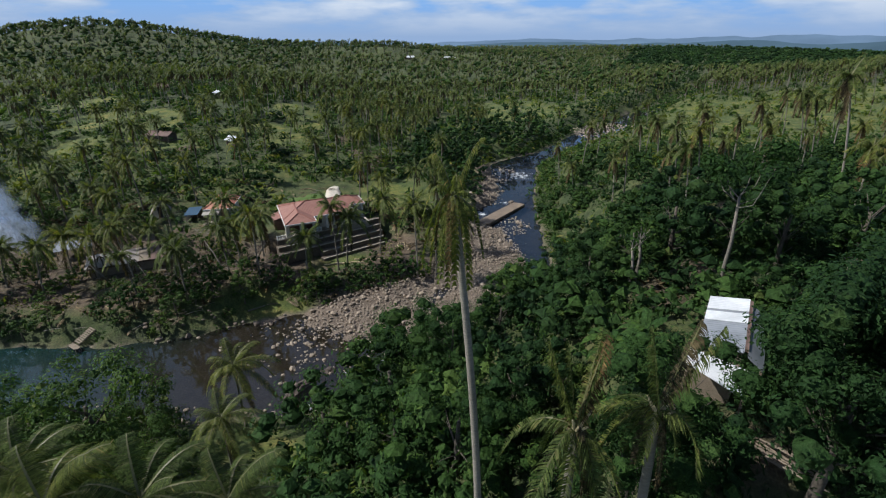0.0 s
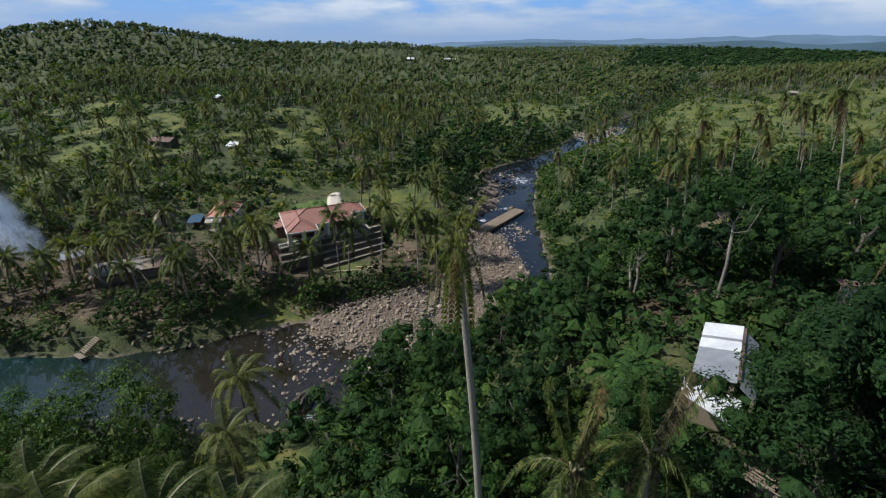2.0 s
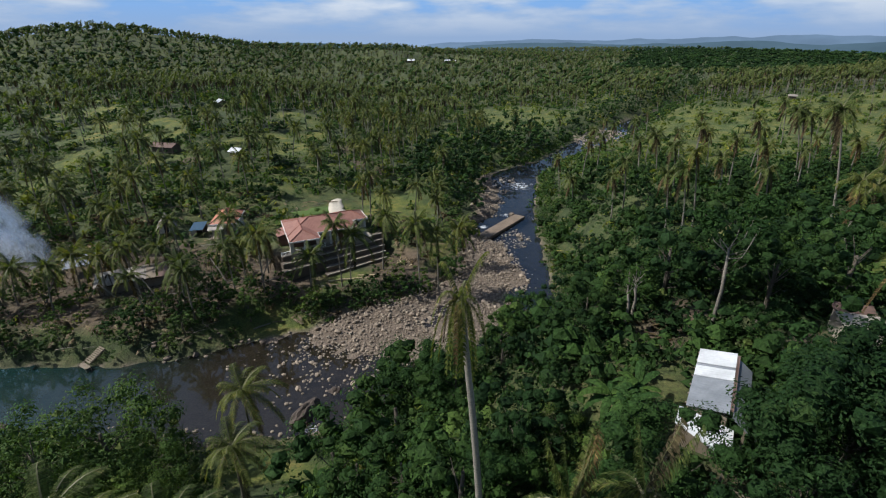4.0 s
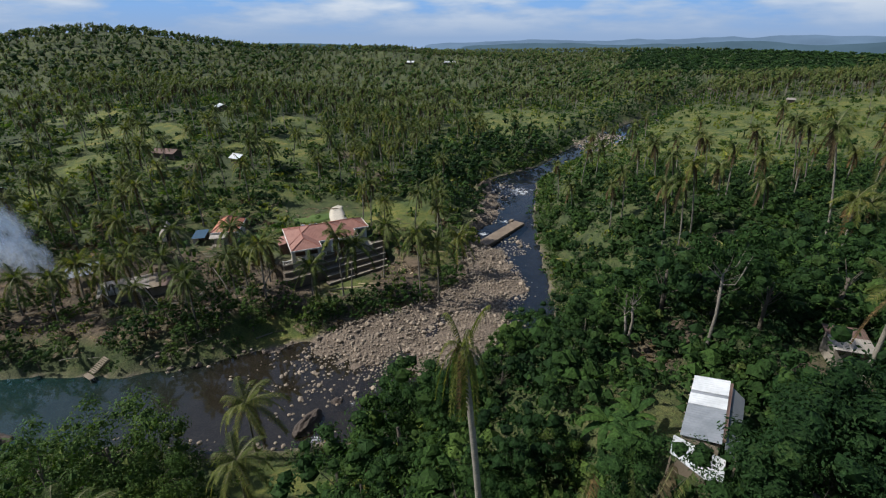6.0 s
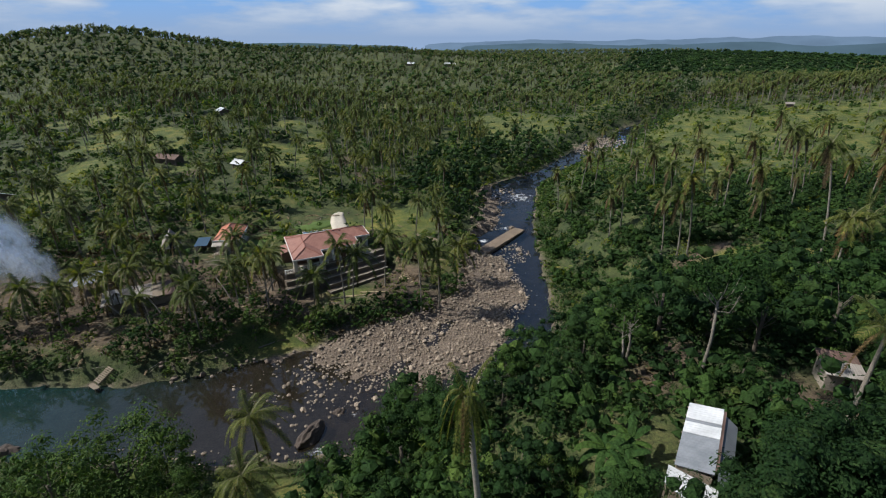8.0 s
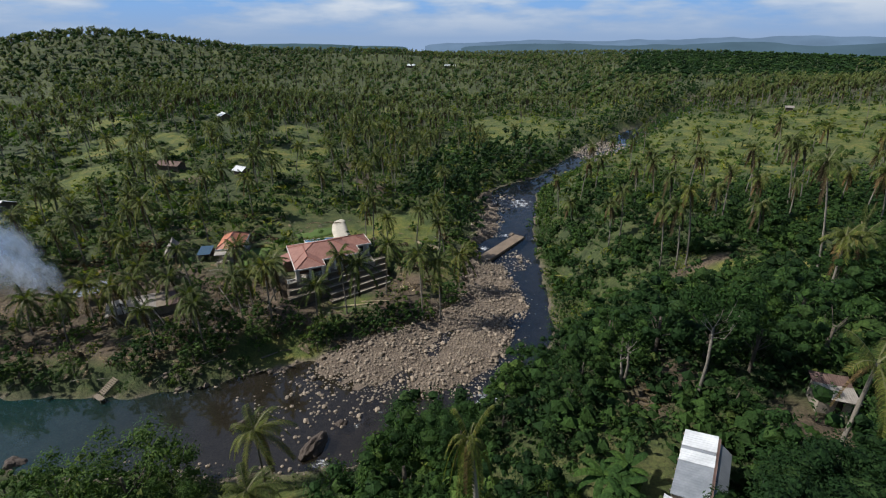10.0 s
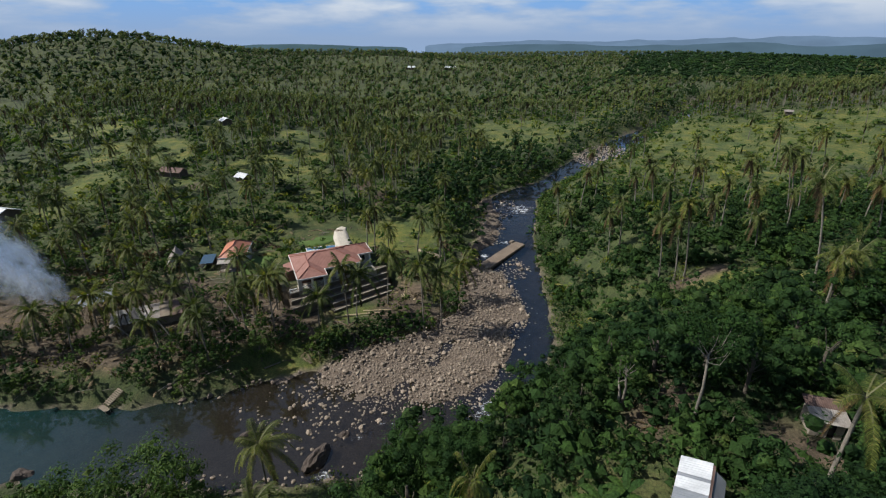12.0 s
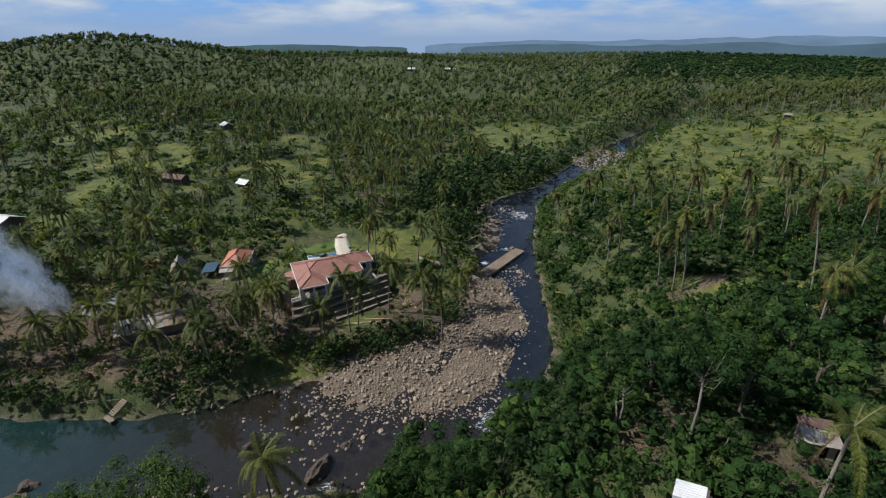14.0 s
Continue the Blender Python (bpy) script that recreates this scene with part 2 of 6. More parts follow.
def ground(x, y):
    x, y = np.asarray(x, float), np.asarray(y, float)
    d = river(x, y)
    lev = level(x, y)
    left_bank = (y > 52 + 0.25 * np.clip(x, 0, 30)) & (x < 26 + 0.1 * np.clip(y - 120, 0, 100))
    width = np.where(left_bank, 11.0, 15.0)
    top = np.maximum(hills(x, y), lev + 2.0 - 0.08 * np.clip(np.hypot(x, y) - 1100, 0, 3600))
    shore = lev + 0.15
    out = shore + (top - shore) * smooth(0, 1, -d / width) ** 0.8
    out = out + 1.25 * smooth(0.1, 1.5, -d) * smooth(9, 5, -d) * (left_bank & (x < -30)) * smooth(-31, -38, x)
    bed = lev + 0.15 - 0.9 * smooth(0, 3.0, d) - 0.5 * smooth(2, 7, d)
    bar = inside_by(BAR, x, y)
    bed = bed + smooth(-4.0, 2.5, bar) * (1.5 + 0.45 * ripple(x, y, 3.4) + 0.2 * ripple(x, y, 1.5))
    bed = bed + smooth(-3, 1.5, inside_by(ROCKS, x, y)) * (1.3 + 0.4 * ripple(x, y, 2.2))
    bed = bed + 0.5 * smooth(6, -2, np.hypot(x + 24, (y - 58) * 1.4) - 9) * (bar < 0)
    bed = bed + 0.75 * smooth(150, 156, y) * smooth(172, 165, y) * (0.5 + 0.5 * ripple(x, y, 2.4)) * smooth(24, 16, x)
    for cx, cy, turn, ha, hb, height, edge in PLOTS:
        c, s = math.cos(math.radians(turn)), math.sin(math.radians(turn))
        a, b = (x - cx) * c + (y - cy) * s, (y - cy) * c - (x - cx) * s
        off = np.maximum(np.abs(a) - ha, np.abs(b) - hb)
        out = out + (height - out) * smooth(edge, 0, off)
    return np.where(d > 0, bed, out)


# ---- mesh helpers ----
def mesh_of(name, verts, tris, mats, index=None, flat=True):
    me = bpy.data.meshes.new(name)
    verts, tris = np.asarray(verts, np.float32), np.asarray(tris, np.int32)
    n = len(tris)
    k = tris.shape[1]
    me.vertices.add(len(verts))
    me.vertices.foreach_set("co", verts.ravel())
    me.loops.add(n * k)
    me.loops.foreach_set("vertex_index", tris.ravel())
    me.polygons.add(n)
    me.polygons.foreach_set("loop_start", np.arange(0, n * k, k, dtype=np.int32))
    me.polygons.foreach_set("loop_total", np.full(n, k, np.int32))
    for m in mats:
        me.materials.append(m)
    if index is not None:
        me.polygons.foreach_set("material_index", np.asarray(index, np.int32))
    me.update(calc_edges=True)
    me.polygons.foreach_set("use_smooth", np.full(n, not flat))
    return me


def join(pieces):
    """Joins (verts, tris, index) pieces into one."""
    V, T, I, n = [], [], [], 0
    for v, t, i in pieces:
        V.append(v), T.append(np.asarray(t) + n), I.append(i)
        n += len(v)
    return np.concatenate(V), np.concatenate(T), np.concatenate(I)


def placed(piece, x, y, z, turn, size, lean=(0, 0), tall=1.0):
    v, t, i = piece
    c, s = math.cos(turn), math.sin(turn)
    w = np.empty_like(v)
    w[:, 0] = (v[:, 0] * c - v[:, 1] * s) * size + x + lean[0] * v[:, 2] * size
    w[:, 1] = (v[:, 0] * s + v[:, 1] * c) * size + y + lean[1] * v[:, 2] * size
    w[:, 2] = v[:, 2] * size * tall + z
    return w, t, i


def tube(points, radii, sides=6, index=0):
    """A tapered tube along points."""
    P = np.asarray(points, float)
    V, T = [], []
    for j, (p, r) in enumerate(zip(P, radii)):
        d = P[min(j + 1, len(P) - 1)] - P[max(j - 1, 0)]
        d = d / (np.linalg.norm(d) + 1e-9)
        u = np.cross(d, (0, 0, 1) if abs(d[2]) < 0.9 else (1, 0, 0))
        u /= np.linalg.norm(u)
        w = np.cross(d, u)
        for k in range(sides):
            a = 2 * math.pi * k / sides
            V.append(p + r * (math.cos(a) * u + math.sin(a) * w))
    for j in range(len(P) - 1):
        for k in range(sides):
            a, b = j * sides + k, j * sides + (k + 1) % sides
            T += [(a, b, b + sides), (a, b + sides, a + sides)]
    n = len(V)
    V.append(P[-1])
    T += [(n - 1 - sides + k, n - 1 - sides + (k + 1) % sides, n) for k in range(sides)]
    return np.array(V), np.array(T), np.full(len(T), index)


def part(name, bm, material, parent, label=""):
    me = bpy.data.meshes.new(name)
    bm.to_mesh(me)
    bm.free()
    me.materials.append(material)
    ob = new(name, me)
    ob.parent = parent
    return tagged(ob, label)


def mesh_part(name, piece, mats, parent, label="", flat=True):
    ob = new(name, mesh_of(name, piece[0], piece[1], mats, piece[2], flat))
    ob.parent = parent
    return tagged(ob, label)


def empty_at(name, m, label, category, group="", kind=""):
    ob = new(name)
    ob.matrix_world = m
    ob.empty_display_size = 0.3
    return tagged(ob, label, category, group, kind)


def box(bm, x0, x1, y0, y1, z0, z1, bevel=0.0):
    """Adds a box, with its edges taken off."""
    r = bmesh.ops.create_cube(bm, size=1.0, matrix=Matrix.Translation(((x0 + x1) / 2, (y0 + y1) / 2, (z0 + z1) / 2)) @ Matrix.Diagonal((x1 - x0, y1 - y0, z1 - z0, 1)))
    if bevel:
        edges = {e for v in r["verts"] for e in v.link_edges}
        bmesh.ops.bevel(bm, geom=list(edges), offset=bevel, segments=1, affect="EDGES")
    return bm


def boxed(*spans, bevel=0.0):
    bm = bmesh.new()
    for s in spans:
        box(bm, *s, bevel=bevel)
    return bm


def slab(corners, thick):
    """A sheet with thickness through the given corners, in order."""
    bm = bmesh.new()
    f = bm.faces.new([bm.verts.new(c) for c in corners])
    bm.normal_update()
    if f.normal.z < 0:
        bmesh.ops.reverse_faces(bm, faces=[f])
    r = bmesh.ops.extrude_face_region(bm, geom=[f])
    bmesh.ops.translate(bm, verts=[v for v in r["geom"] if isinstance(v, bmesh.types.BMVert)], vec=(0, 0, -thick))
    bmesh.ops.recalc_face_normals(bm, faces=bm.faces)
    return bm


# ---- ground, water ----
def axis(lo, hi, a, b, step, grow):
    """Lines: even from a to b, wider and wider beyond."""
    mid = list(np.arange(a, b + 0.01, step))
    s, up, down = step, [b], [a]
    while up[-1] < hi:
        s *= grow
        up.append(up[-1] + s)
    s = step
    while down[-1] > lo:
        s *= grow
        down.append(down[-1] - s)
    return np.array(down[:0:-1] + mid + up[1:])


gx, gy = axis(-4600, 4600, -85, 75, 1.5, 1.06), axis(-900, 4600, 5, 170, 1.5, 1.055)
X, Y = np.meshgrid(gx, gy)
Z = ground(X, Y)
nx, ny = len(gx), len(gy)
quad = (np.arange(ny - 1)[:, None] * nx + np.arange(nx - 1)[None]).ravel()
quads = np.stack([quad, quad + 1, quad + 1 + nx, quad + nx], 1)

MEADOWS = [(40, 268, 26, 36), (30, 236, 12, 14), (-68, 216, 7, 11), (-58, 202, 6, 11), (-50, 190, 5.5, 8), (-52, 163, 9, 9), (-70, 171, 8, 8), (-105, 175, 10, 9), (-112, 192, 10, 9), (-121, 154, 9, 10), (-84, 149, 11, 5), (150, 218, 72, 50), (92, 186, 28, 24), (215, 258, 50, 20),
           (-12, 119, 11, 14), (2, 99, 6, 8), (-44.5, 103, 6, 6.5), (-29, 116, 7, 5), (-29.0, 69.4, 10.0, 3.1), (-17.8, 84, 11, 3.6), (-20, 38.5, 9, 3.4), (-130, 185, 13, 14), (-165, 225, 22, 14),
           (47, 71, 7, 3.5), (57, 68, 8, 3), (62, 112, 9, 5), (96, 146, 14, 8), (48, 51, 5, 3), (-20, 330, 30, 18), (-45, 260, 16, 10)]
SOILS = [(15.2, 29, 2.0, 1.8), (27, 24.6, 1.8, 1.6), (-58, 94, 4, 2.5), (-40, 78, 6, 2), (-52, 76, 6, 1.5), (-8, 91, 3.5, 4), (-21, 145, 3, 8), (-28, 157, 3, 8), (-35, 169, 3, 7), (13, 14.4, 1.8, 1.5), (18.8, 32, 1.8, 1.8), (70, 130, 6, 4), (-80, 147, 4, 3), (-112, 96, 10, 5), (-68, 72, 9, 3.0), (44, 73, 6, 1.6), (-46, 86, 9, 6), (-54, 81, 10, 6), (-38, 80, 8, 4), (-68, 80, 8, 6), (-76, 67, 8, 3), (-44, 74, 8, 3), (-12, 92, 5, 6), (-30, 78, 6, 3), (-62, 67, 8, 2), (12.5, 95, 3.0, 4.5), (24.5, 26, 2.2, 1.6), (-60, 84, 28, 10), (-36, 82, 12, 7), (-88, 80, 16, 10), (-68, 68, 20, 3.5), (-8, 84, 8, 4)]

openings = random.Random(4)
MEADOWS += [(openings.uniform(-0.8, 0.75) * q, q, r, r * openings.uniform(0.4, 0.9)) for q, r in ((openings.uniform(150, 760), openings.uniform(6, 13)) for _ in range(22))]
MEADOWS = [(a, b, c * (1 + max(0, b - 300) / 400), d * (1 + max(0, b - 300) / 250)) for a, b, c, d in MEADOWS]


def spots(where, x, y):
    """How much a place belongs to the given ovals, 0 to 1."""
    best = np.zeros(np.shape(x))
    for cx, cy, rx, ry in where:
        r = np.hypot((x - cx) / rx, (y - cy) / ry) + 0.22 * ripple(x, y, 2.7 + 0.1 * rx)
        best = np.maximum(best, smooth(1.25, 0.75, r + 0.18 * ripple(x + 31, y, 9)))
    return best


def open_ground(x, y):
    """Meadows, and looser grass between the palms further off, 0 to 1."""
    patchy = 0.55 * smooth(0.2, 0.6, ripple(x, y, 11) + 0.6 * ripple(x + 7, y, 4.3)) * smooth(96, 130, y) * smooth(4, 10, -inside_by(CORRIDOR, x, y))
    ragged = np.where(x > 26, 0.72 + 0.28 * smooth(-0.5, 0.3, ripple(x, y + 20, 6.0)), 1.0)
    return np.maximum(spots(MEADOWS, x, y) * ragged, patchy)


def make_ground():
    me = mesh_of("ground", np.stack([X.ravel(), Y.ravel(), Z.ravel()], 1), quads, [], flat=False)
    cover = me.color_attributes.new("cover", "FLOAT_COLOR", "POINT")
    d = river(X, Y)
    wide = 0.6 + 7.0 * smooth(-14, -2, inside_by(BAR, X, Y)) * (Y > 60) * smooth(-25, -15, X)
    stone = smooth(0, 1, (d + wide + 0.8 * ripple(X, Y, 3)) / (wide + 0.5)) * np.where((X < -30) & (Y > 52) & (d < 1), 0.25, np.where((X > 14 + 0.2 * np.clip(Y - 60, 0, 200)) & (d < 0.5), 0.3, 1))
    col = np.stack([stone, spots(SOILS, X, Y), open_ground(X, Y), np.ones_like(X)], -1)
    cover.data.foreach_set("color", col.astype(np.float32).ravel())
    m, nt, b = nodes_of("ground_cover")
    at = nt.nodes.new("ShaderNodeAttribute")
    at.attribute_name = "cover"
    sep = nt.nodes.new("ShaderNodeSeparateColor")
    nt.links.new(at.outputs["Color"], sep.inputs[0])
    n1, n2, n3 = noise_tex(nt, 0.05, 4), noise_tex(nt, 0.33, 8, 0.72), noise_tex(nt, 4, 5, 0.75)
    weed = ramp(nt, n2, [(0.32, (0.026, 0.038, 0.013)), (0.5, (0.052, 0.076, 0.025)), (0.66, (0.095, 0.1, 0.043))])
    weed = mixed(nt, 1.0, weed, ramp(nt, n1, [(0.35, (0.75, 0.8, 0.75)), (0.65, (1.3, 1.2, 0.95))]), "MULTIPLY")
    grass = ramp(nt, n2, [(0.32, (0.042, 0.066, 0.015)), (0.5, (0.1, 0.132, 0.028)), (0.68, (0.185, 0.168, 0.05))])
    dry = ramp(nt, noise_tex(nt, 0.11, 4, 0.6), [(0.40, (0.72, 0.8, 0.88)), (0.62, (1.38, 1.2, 0.98))])
    grass = mixed(nt, 1.0, grass, dry, "MULTIPLY")
    soil = ramp(nt, n2, [(0.34, (0.055, 0.043, 0.027)), (0.66, (0.17, 0.125, 0.082))])
    rock = ramp(nt, n2, [(0.3, (0.10, 0.075, 0.055)), (0.7, (0.25, 0.20, 0.155))])
    col = mixed(nt, sep.outputs[2], weed, grass)
    col = mixed(nt, sep.outputs[1], col, soil)
    col = mixed(nt, sep.outputs[0], col, rock)
    col = mixed(nt, 1.0, col, ramp(nt, n3, [(0.34, (0.5, 0.5, 0.5)), (0.66, (1.35, 1.35, 1.35))]), "MULTIPLY")
    nt.links.new(col, b.inputs["Base Color"])
    b.inputs["Roughness"].default_value = 0.95
    bumped(nt, b, n3, 0.9, 0.25)
    me.materials.append(m)
    tagged(new("ground", me), "green and brown valley ground with grass, soil and stony banks", "ground", kind="structure")


def make_water():
    wx, wy = np.arange(-300, 441, 2.0), np.arange(40, 690, 2.0)
    A, B = np.meshgrid(wx, wy)
    d = inside_by(CORRIDOR, A, B)
    keep = d > -3.2
    n = len(wx)
    q = (np.arange(len(wy) - 1)[:, None] * n + np.arange(n - 1)[None]).ravel()
    q = np.stack([q, q + 1, q + 1 + n, q + n], 1)
    q = q[keep.ravel()[q].all(1)]
    used, inv = np.unique(q, return_inverse=True)
    v = np.stack([A.ravel(), B.ravel(), level(A, B).ravel()], 1)[used]
    me = mesh_of("river_water", v, inv.reshape(q.shape), [], flat=False)
    m, nt, b = nodes_of("river_water")
    co = nt.nodes.new("ShaderNodeTexCoord")
    sep = nt.nodes.new("ShaderNodeSeparateXYZ")
    nt.links.new(co.outputs["Object"], sep.inputs[0])
    along = nt.nodes.new("ShaderNodeMapRange")
    along.inputs["From Min"].default_value, along.inputs["From Max"].default_value = -75, 20
    nt.links.new(sep.outputs[0], along.inputs["Value"])
    col = ramp(nt, along.outputs[0], [(0.0, (0.003, 0.036, 0.038)), (0.22, (0.006, 0.024, 0.024)), (0.42, (0.014, 0.013, 0.009)), (0.75, (0.016, 0.012, 0.008)), (0.95, (0.004, 0.011, 0.022))])
    nt.links.new(col, b.inputs["Base Color"])
    b.inputs["Roughness"].default_value, b.inputs["IOR"].default_value = 0.03, 1.55
    b.inputs["Alpha"].default_value = 0.76
    b.inputs["Specular IOR Level"].default_value = 0.9
    rip = noise_tex(nt, 0.5, 5, 0.6)
    bumped(nt, b, rip, 0.05, 0.12)
    me.materials.append(m)
    tagged(new("river_water", me), "dark calm river water, teal in the pool", "water", kind="structure")


make_ground()
make_water()


# ---- sky with clouds and far hills ----
def make_distance():
    seg = 96
    ang = np.linspace(0, 2 * np.pi, seg + 1)[:-1]
    rings = [(4450, -160), (4450, 120), (4450, 300), (4420, 520), (4350, 900)]
    V = np.array([(r * math.sin(a), r * math.cos(a), z) for r, z in rings for a in ang])
    Q = [(j * seg + k, j * seg + (k + 1) % seg, (j + 1) * seg + (k + 1) % seg, (j + 1) * seg + k) for j in range(len(rings) - 1) for k in range(seg)]
    m, nt, b = nodes_of("cloudy_sky")
    wisps = noise_tex(nt, 0.0011, 6, 0.52, (1, 1, 4.5))
    clouds = ramp(nt, wisps, [(0.40, (0.21, 0.39, 0.69)), (0.485, (0.36, 0.47, 0.64)), (0.61, (0.60, 0.65, 0.71))])
    co = nt.nodes.new("ShaderNodeTexCoord")
    sep = nt.nodes.new("ShaderNodeSeparateXYZ")
    nt.links.new(co.outputs["Object"], sep.inputs[0])
    up = nt.nodes.new("ShaderNodeMapRange")
    up.inputs["From Min"].default_value, up.inputs["From Max"].default_value = 60, 330
    nt.links.new(sep.outputs[2], up.inputs["Value"])
    col = mixed(nt, up.outputs[0], (0.27, 0.37, 0.54), clouds)
    em = nt.nodes.new("ShaderNodeEmission")
    nt.links.new(col, em.inputs["Color"])
    nt.links.new(em.outputs[0], nt.nodes["Material Output"].inputs["Surface"])
    tagged(new("sky_backdrop", mesh_of("sky_backdrop", V, np.array(Q), [m], flat=False)), "pale blue sky with thin white and grey clouds", "sky", kind="structure")

    def range_of(name, radius, a0, a1, height, seed, colour, label):
        n = 160
        V, Q = [], []
        for k in range(n + 1):
            a = radians(a0 + (a1 - a0) * k / n)
            fade = math.sin(math.pi * min(1, max(0, k / n))) ** 0.35
            h = height * fade * (0.72 + 0.5 * noise.fractal(Vector((a * 5.5, seed, 0)), 1.0, 2.0, 5))
            for r, z in ((radius - 260, -60), (radius - 110, h * 0.55 - 8), (radius, h), (radius + 200, -60)):
                V.append((r * math.sin(a), r * math.cos(a), z))
        for k in range(n):
            for j in range(3):
                Q.append((k * 4 + j, (k + 1) * 4 + j, (k + 1) * 4 + j + 1, k * 4 + j + 1))
        # hills emit their own colour; the blue tint paints in the haze
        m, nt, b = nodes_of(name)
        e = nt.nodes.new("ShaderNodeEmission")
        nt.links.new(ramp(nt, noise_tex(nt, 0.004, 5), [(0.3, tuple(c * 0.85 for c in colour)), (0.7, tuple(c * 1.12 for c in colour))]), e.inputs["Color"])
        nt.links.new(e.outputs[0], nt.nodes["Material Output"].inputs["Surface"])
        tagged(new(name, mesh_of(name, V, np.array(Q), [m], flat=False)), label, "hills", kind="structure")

    # bluer tints imitate more air in front of the hills
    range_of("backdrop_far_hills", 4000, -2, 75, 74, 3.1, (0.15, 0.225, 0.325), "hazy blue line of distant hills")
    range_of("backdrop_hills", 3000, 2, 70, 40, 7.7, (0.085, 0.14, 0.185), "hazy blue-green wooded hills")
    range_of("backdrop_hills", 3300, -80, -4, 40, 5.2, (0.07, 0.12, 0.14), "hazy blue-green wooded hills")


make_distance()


# ---- buildings ----
def stand(x, y, turn=0.0, dz=0.0):
    return pose(x, y, float(ground(x, y)) + dz, 0, 0, turn)


def window_in(wall_ob, x, y, z, w, h, face, glass=M_GLASS_AND_SHADE):
    """A framed window on a wall; face: the way it looks, in the wall's axes."""
    f = 0.09
    nx_, ny_ = face
    if ny_:
        def span(a0, a1, z0, z1, d0, d1):
            return (x + a0, x + a1, y + min(d0 * ny_, d1 * ny_), y + max(d0 * ny_, d1 * ny_), z + z0, z + z1)
    else:
        def span(a0, a1, z0, z1, d0, d1):
            return (x + min(d0 * nx_, d1 * nx_), x + max(d0 * nx_, d1 * nx_), y + a0, y + a1, z + z0, z + z1)
    win = part("window", boxed(span(-w / 2, -w / 2 + f, 0, h, 0.0, 0.07), span(w / 2 - f, w / 2, 0, h, 0.0, 0.07), span(-w / 2 + f, w / 2 - f, 0, f, 0.0, 0.07),
                               span(-w / 2 + f, w / 2 - f, h - f, h, 0.0, 0.07), span(-f / 3, f / 3, f, h - f, 0.005, 0.06)), M_WHITE, wall_ob, "white window frame")
    part("pane", boxed(span(-w / 2 + f, w / 2 - f, f, h - f, 0.004, 0.02)), glass, win, "dark glass pane")
    part("sill", boxed(span(-w / 2 - 0.08, w / 2 + 0.08, -0.09, -0.002, 0.0, 0.14)), M_PALE, win)


def hip_roof(house, x0, x1, y0, y1, z, slope, mat_x=M_ROOF, mat_y=M_ROOF_V, name="roof_slope"):
    """Four sloping sheets that meet in a ridge, with caps on ridge and hips."""
    w = min(x1 - x0, y1 - y0) / 2
    top = z + w * slope
    if x1 - x0 >= y1 - y0:
        a, b = (x0 + w, (y0 + y1) / 2, top), (x1 - w, (y0 + y1) / 2, top)
        sides = [([(x0, y0, z), (x1, y0, z), b, a], mat_x), ([(x1, y1, z), (x0, y1, z), a, b], mat_x), ([(x0, y1, z), (x0, y0, z), a], mat_y), ([(x1, y0, z), (x1, y1, z), b], mat_y)]
    else:
        a, b = ((x0 + x1) / 2, y0 + w, top), ((x0 + x1) / 2, y1 - w, top)
        sides = [([(x0, y0, z), (x1, y0, z), a], mat_x), ([(x1, y1, z), (x0, y1, z), b], mat_x), ([(x0, y1, z), (x0, y0, z), a, b], mat_y), ([(x1, y0, z), (x1, y1, z), b, a], mat_y)]
    for corners, m in sides:
        part(name, slab(corners, 0.07), m, house)
    ends = [(x0, y0, z), (x0, y1, z)], [(x1, y0, z), (x1, y1, z)]
    if x1 - x0 < y1 - y0:
        ends = [(x0, y0, z), (x1, y0, z)], [(x0, y1, z), (x1, y1, z)]
    lines = [(a, b)] + [(a, e) for e in ends[0]] + [(b, e) for e in ends[1]]
    for p, q in lines:
        if (Vector(p) - Vector(q)).length > 0.2:
            up = Vector((0, 0, 0.03))
            mesh_part("ridge_cap", tube([Vector(p) + up, Vector(q) + up], [0.11, 0.11], 6), [M_RIDGE], house)


def fascia(house, spans, z):
    for x0, x1, y0, y1 in spans:
        part("fascia", boxed((x0, x1, y0, y1, z - 0.27, z + 0.05), bevel=0.02), M_WHITE, house, "white fascia board")


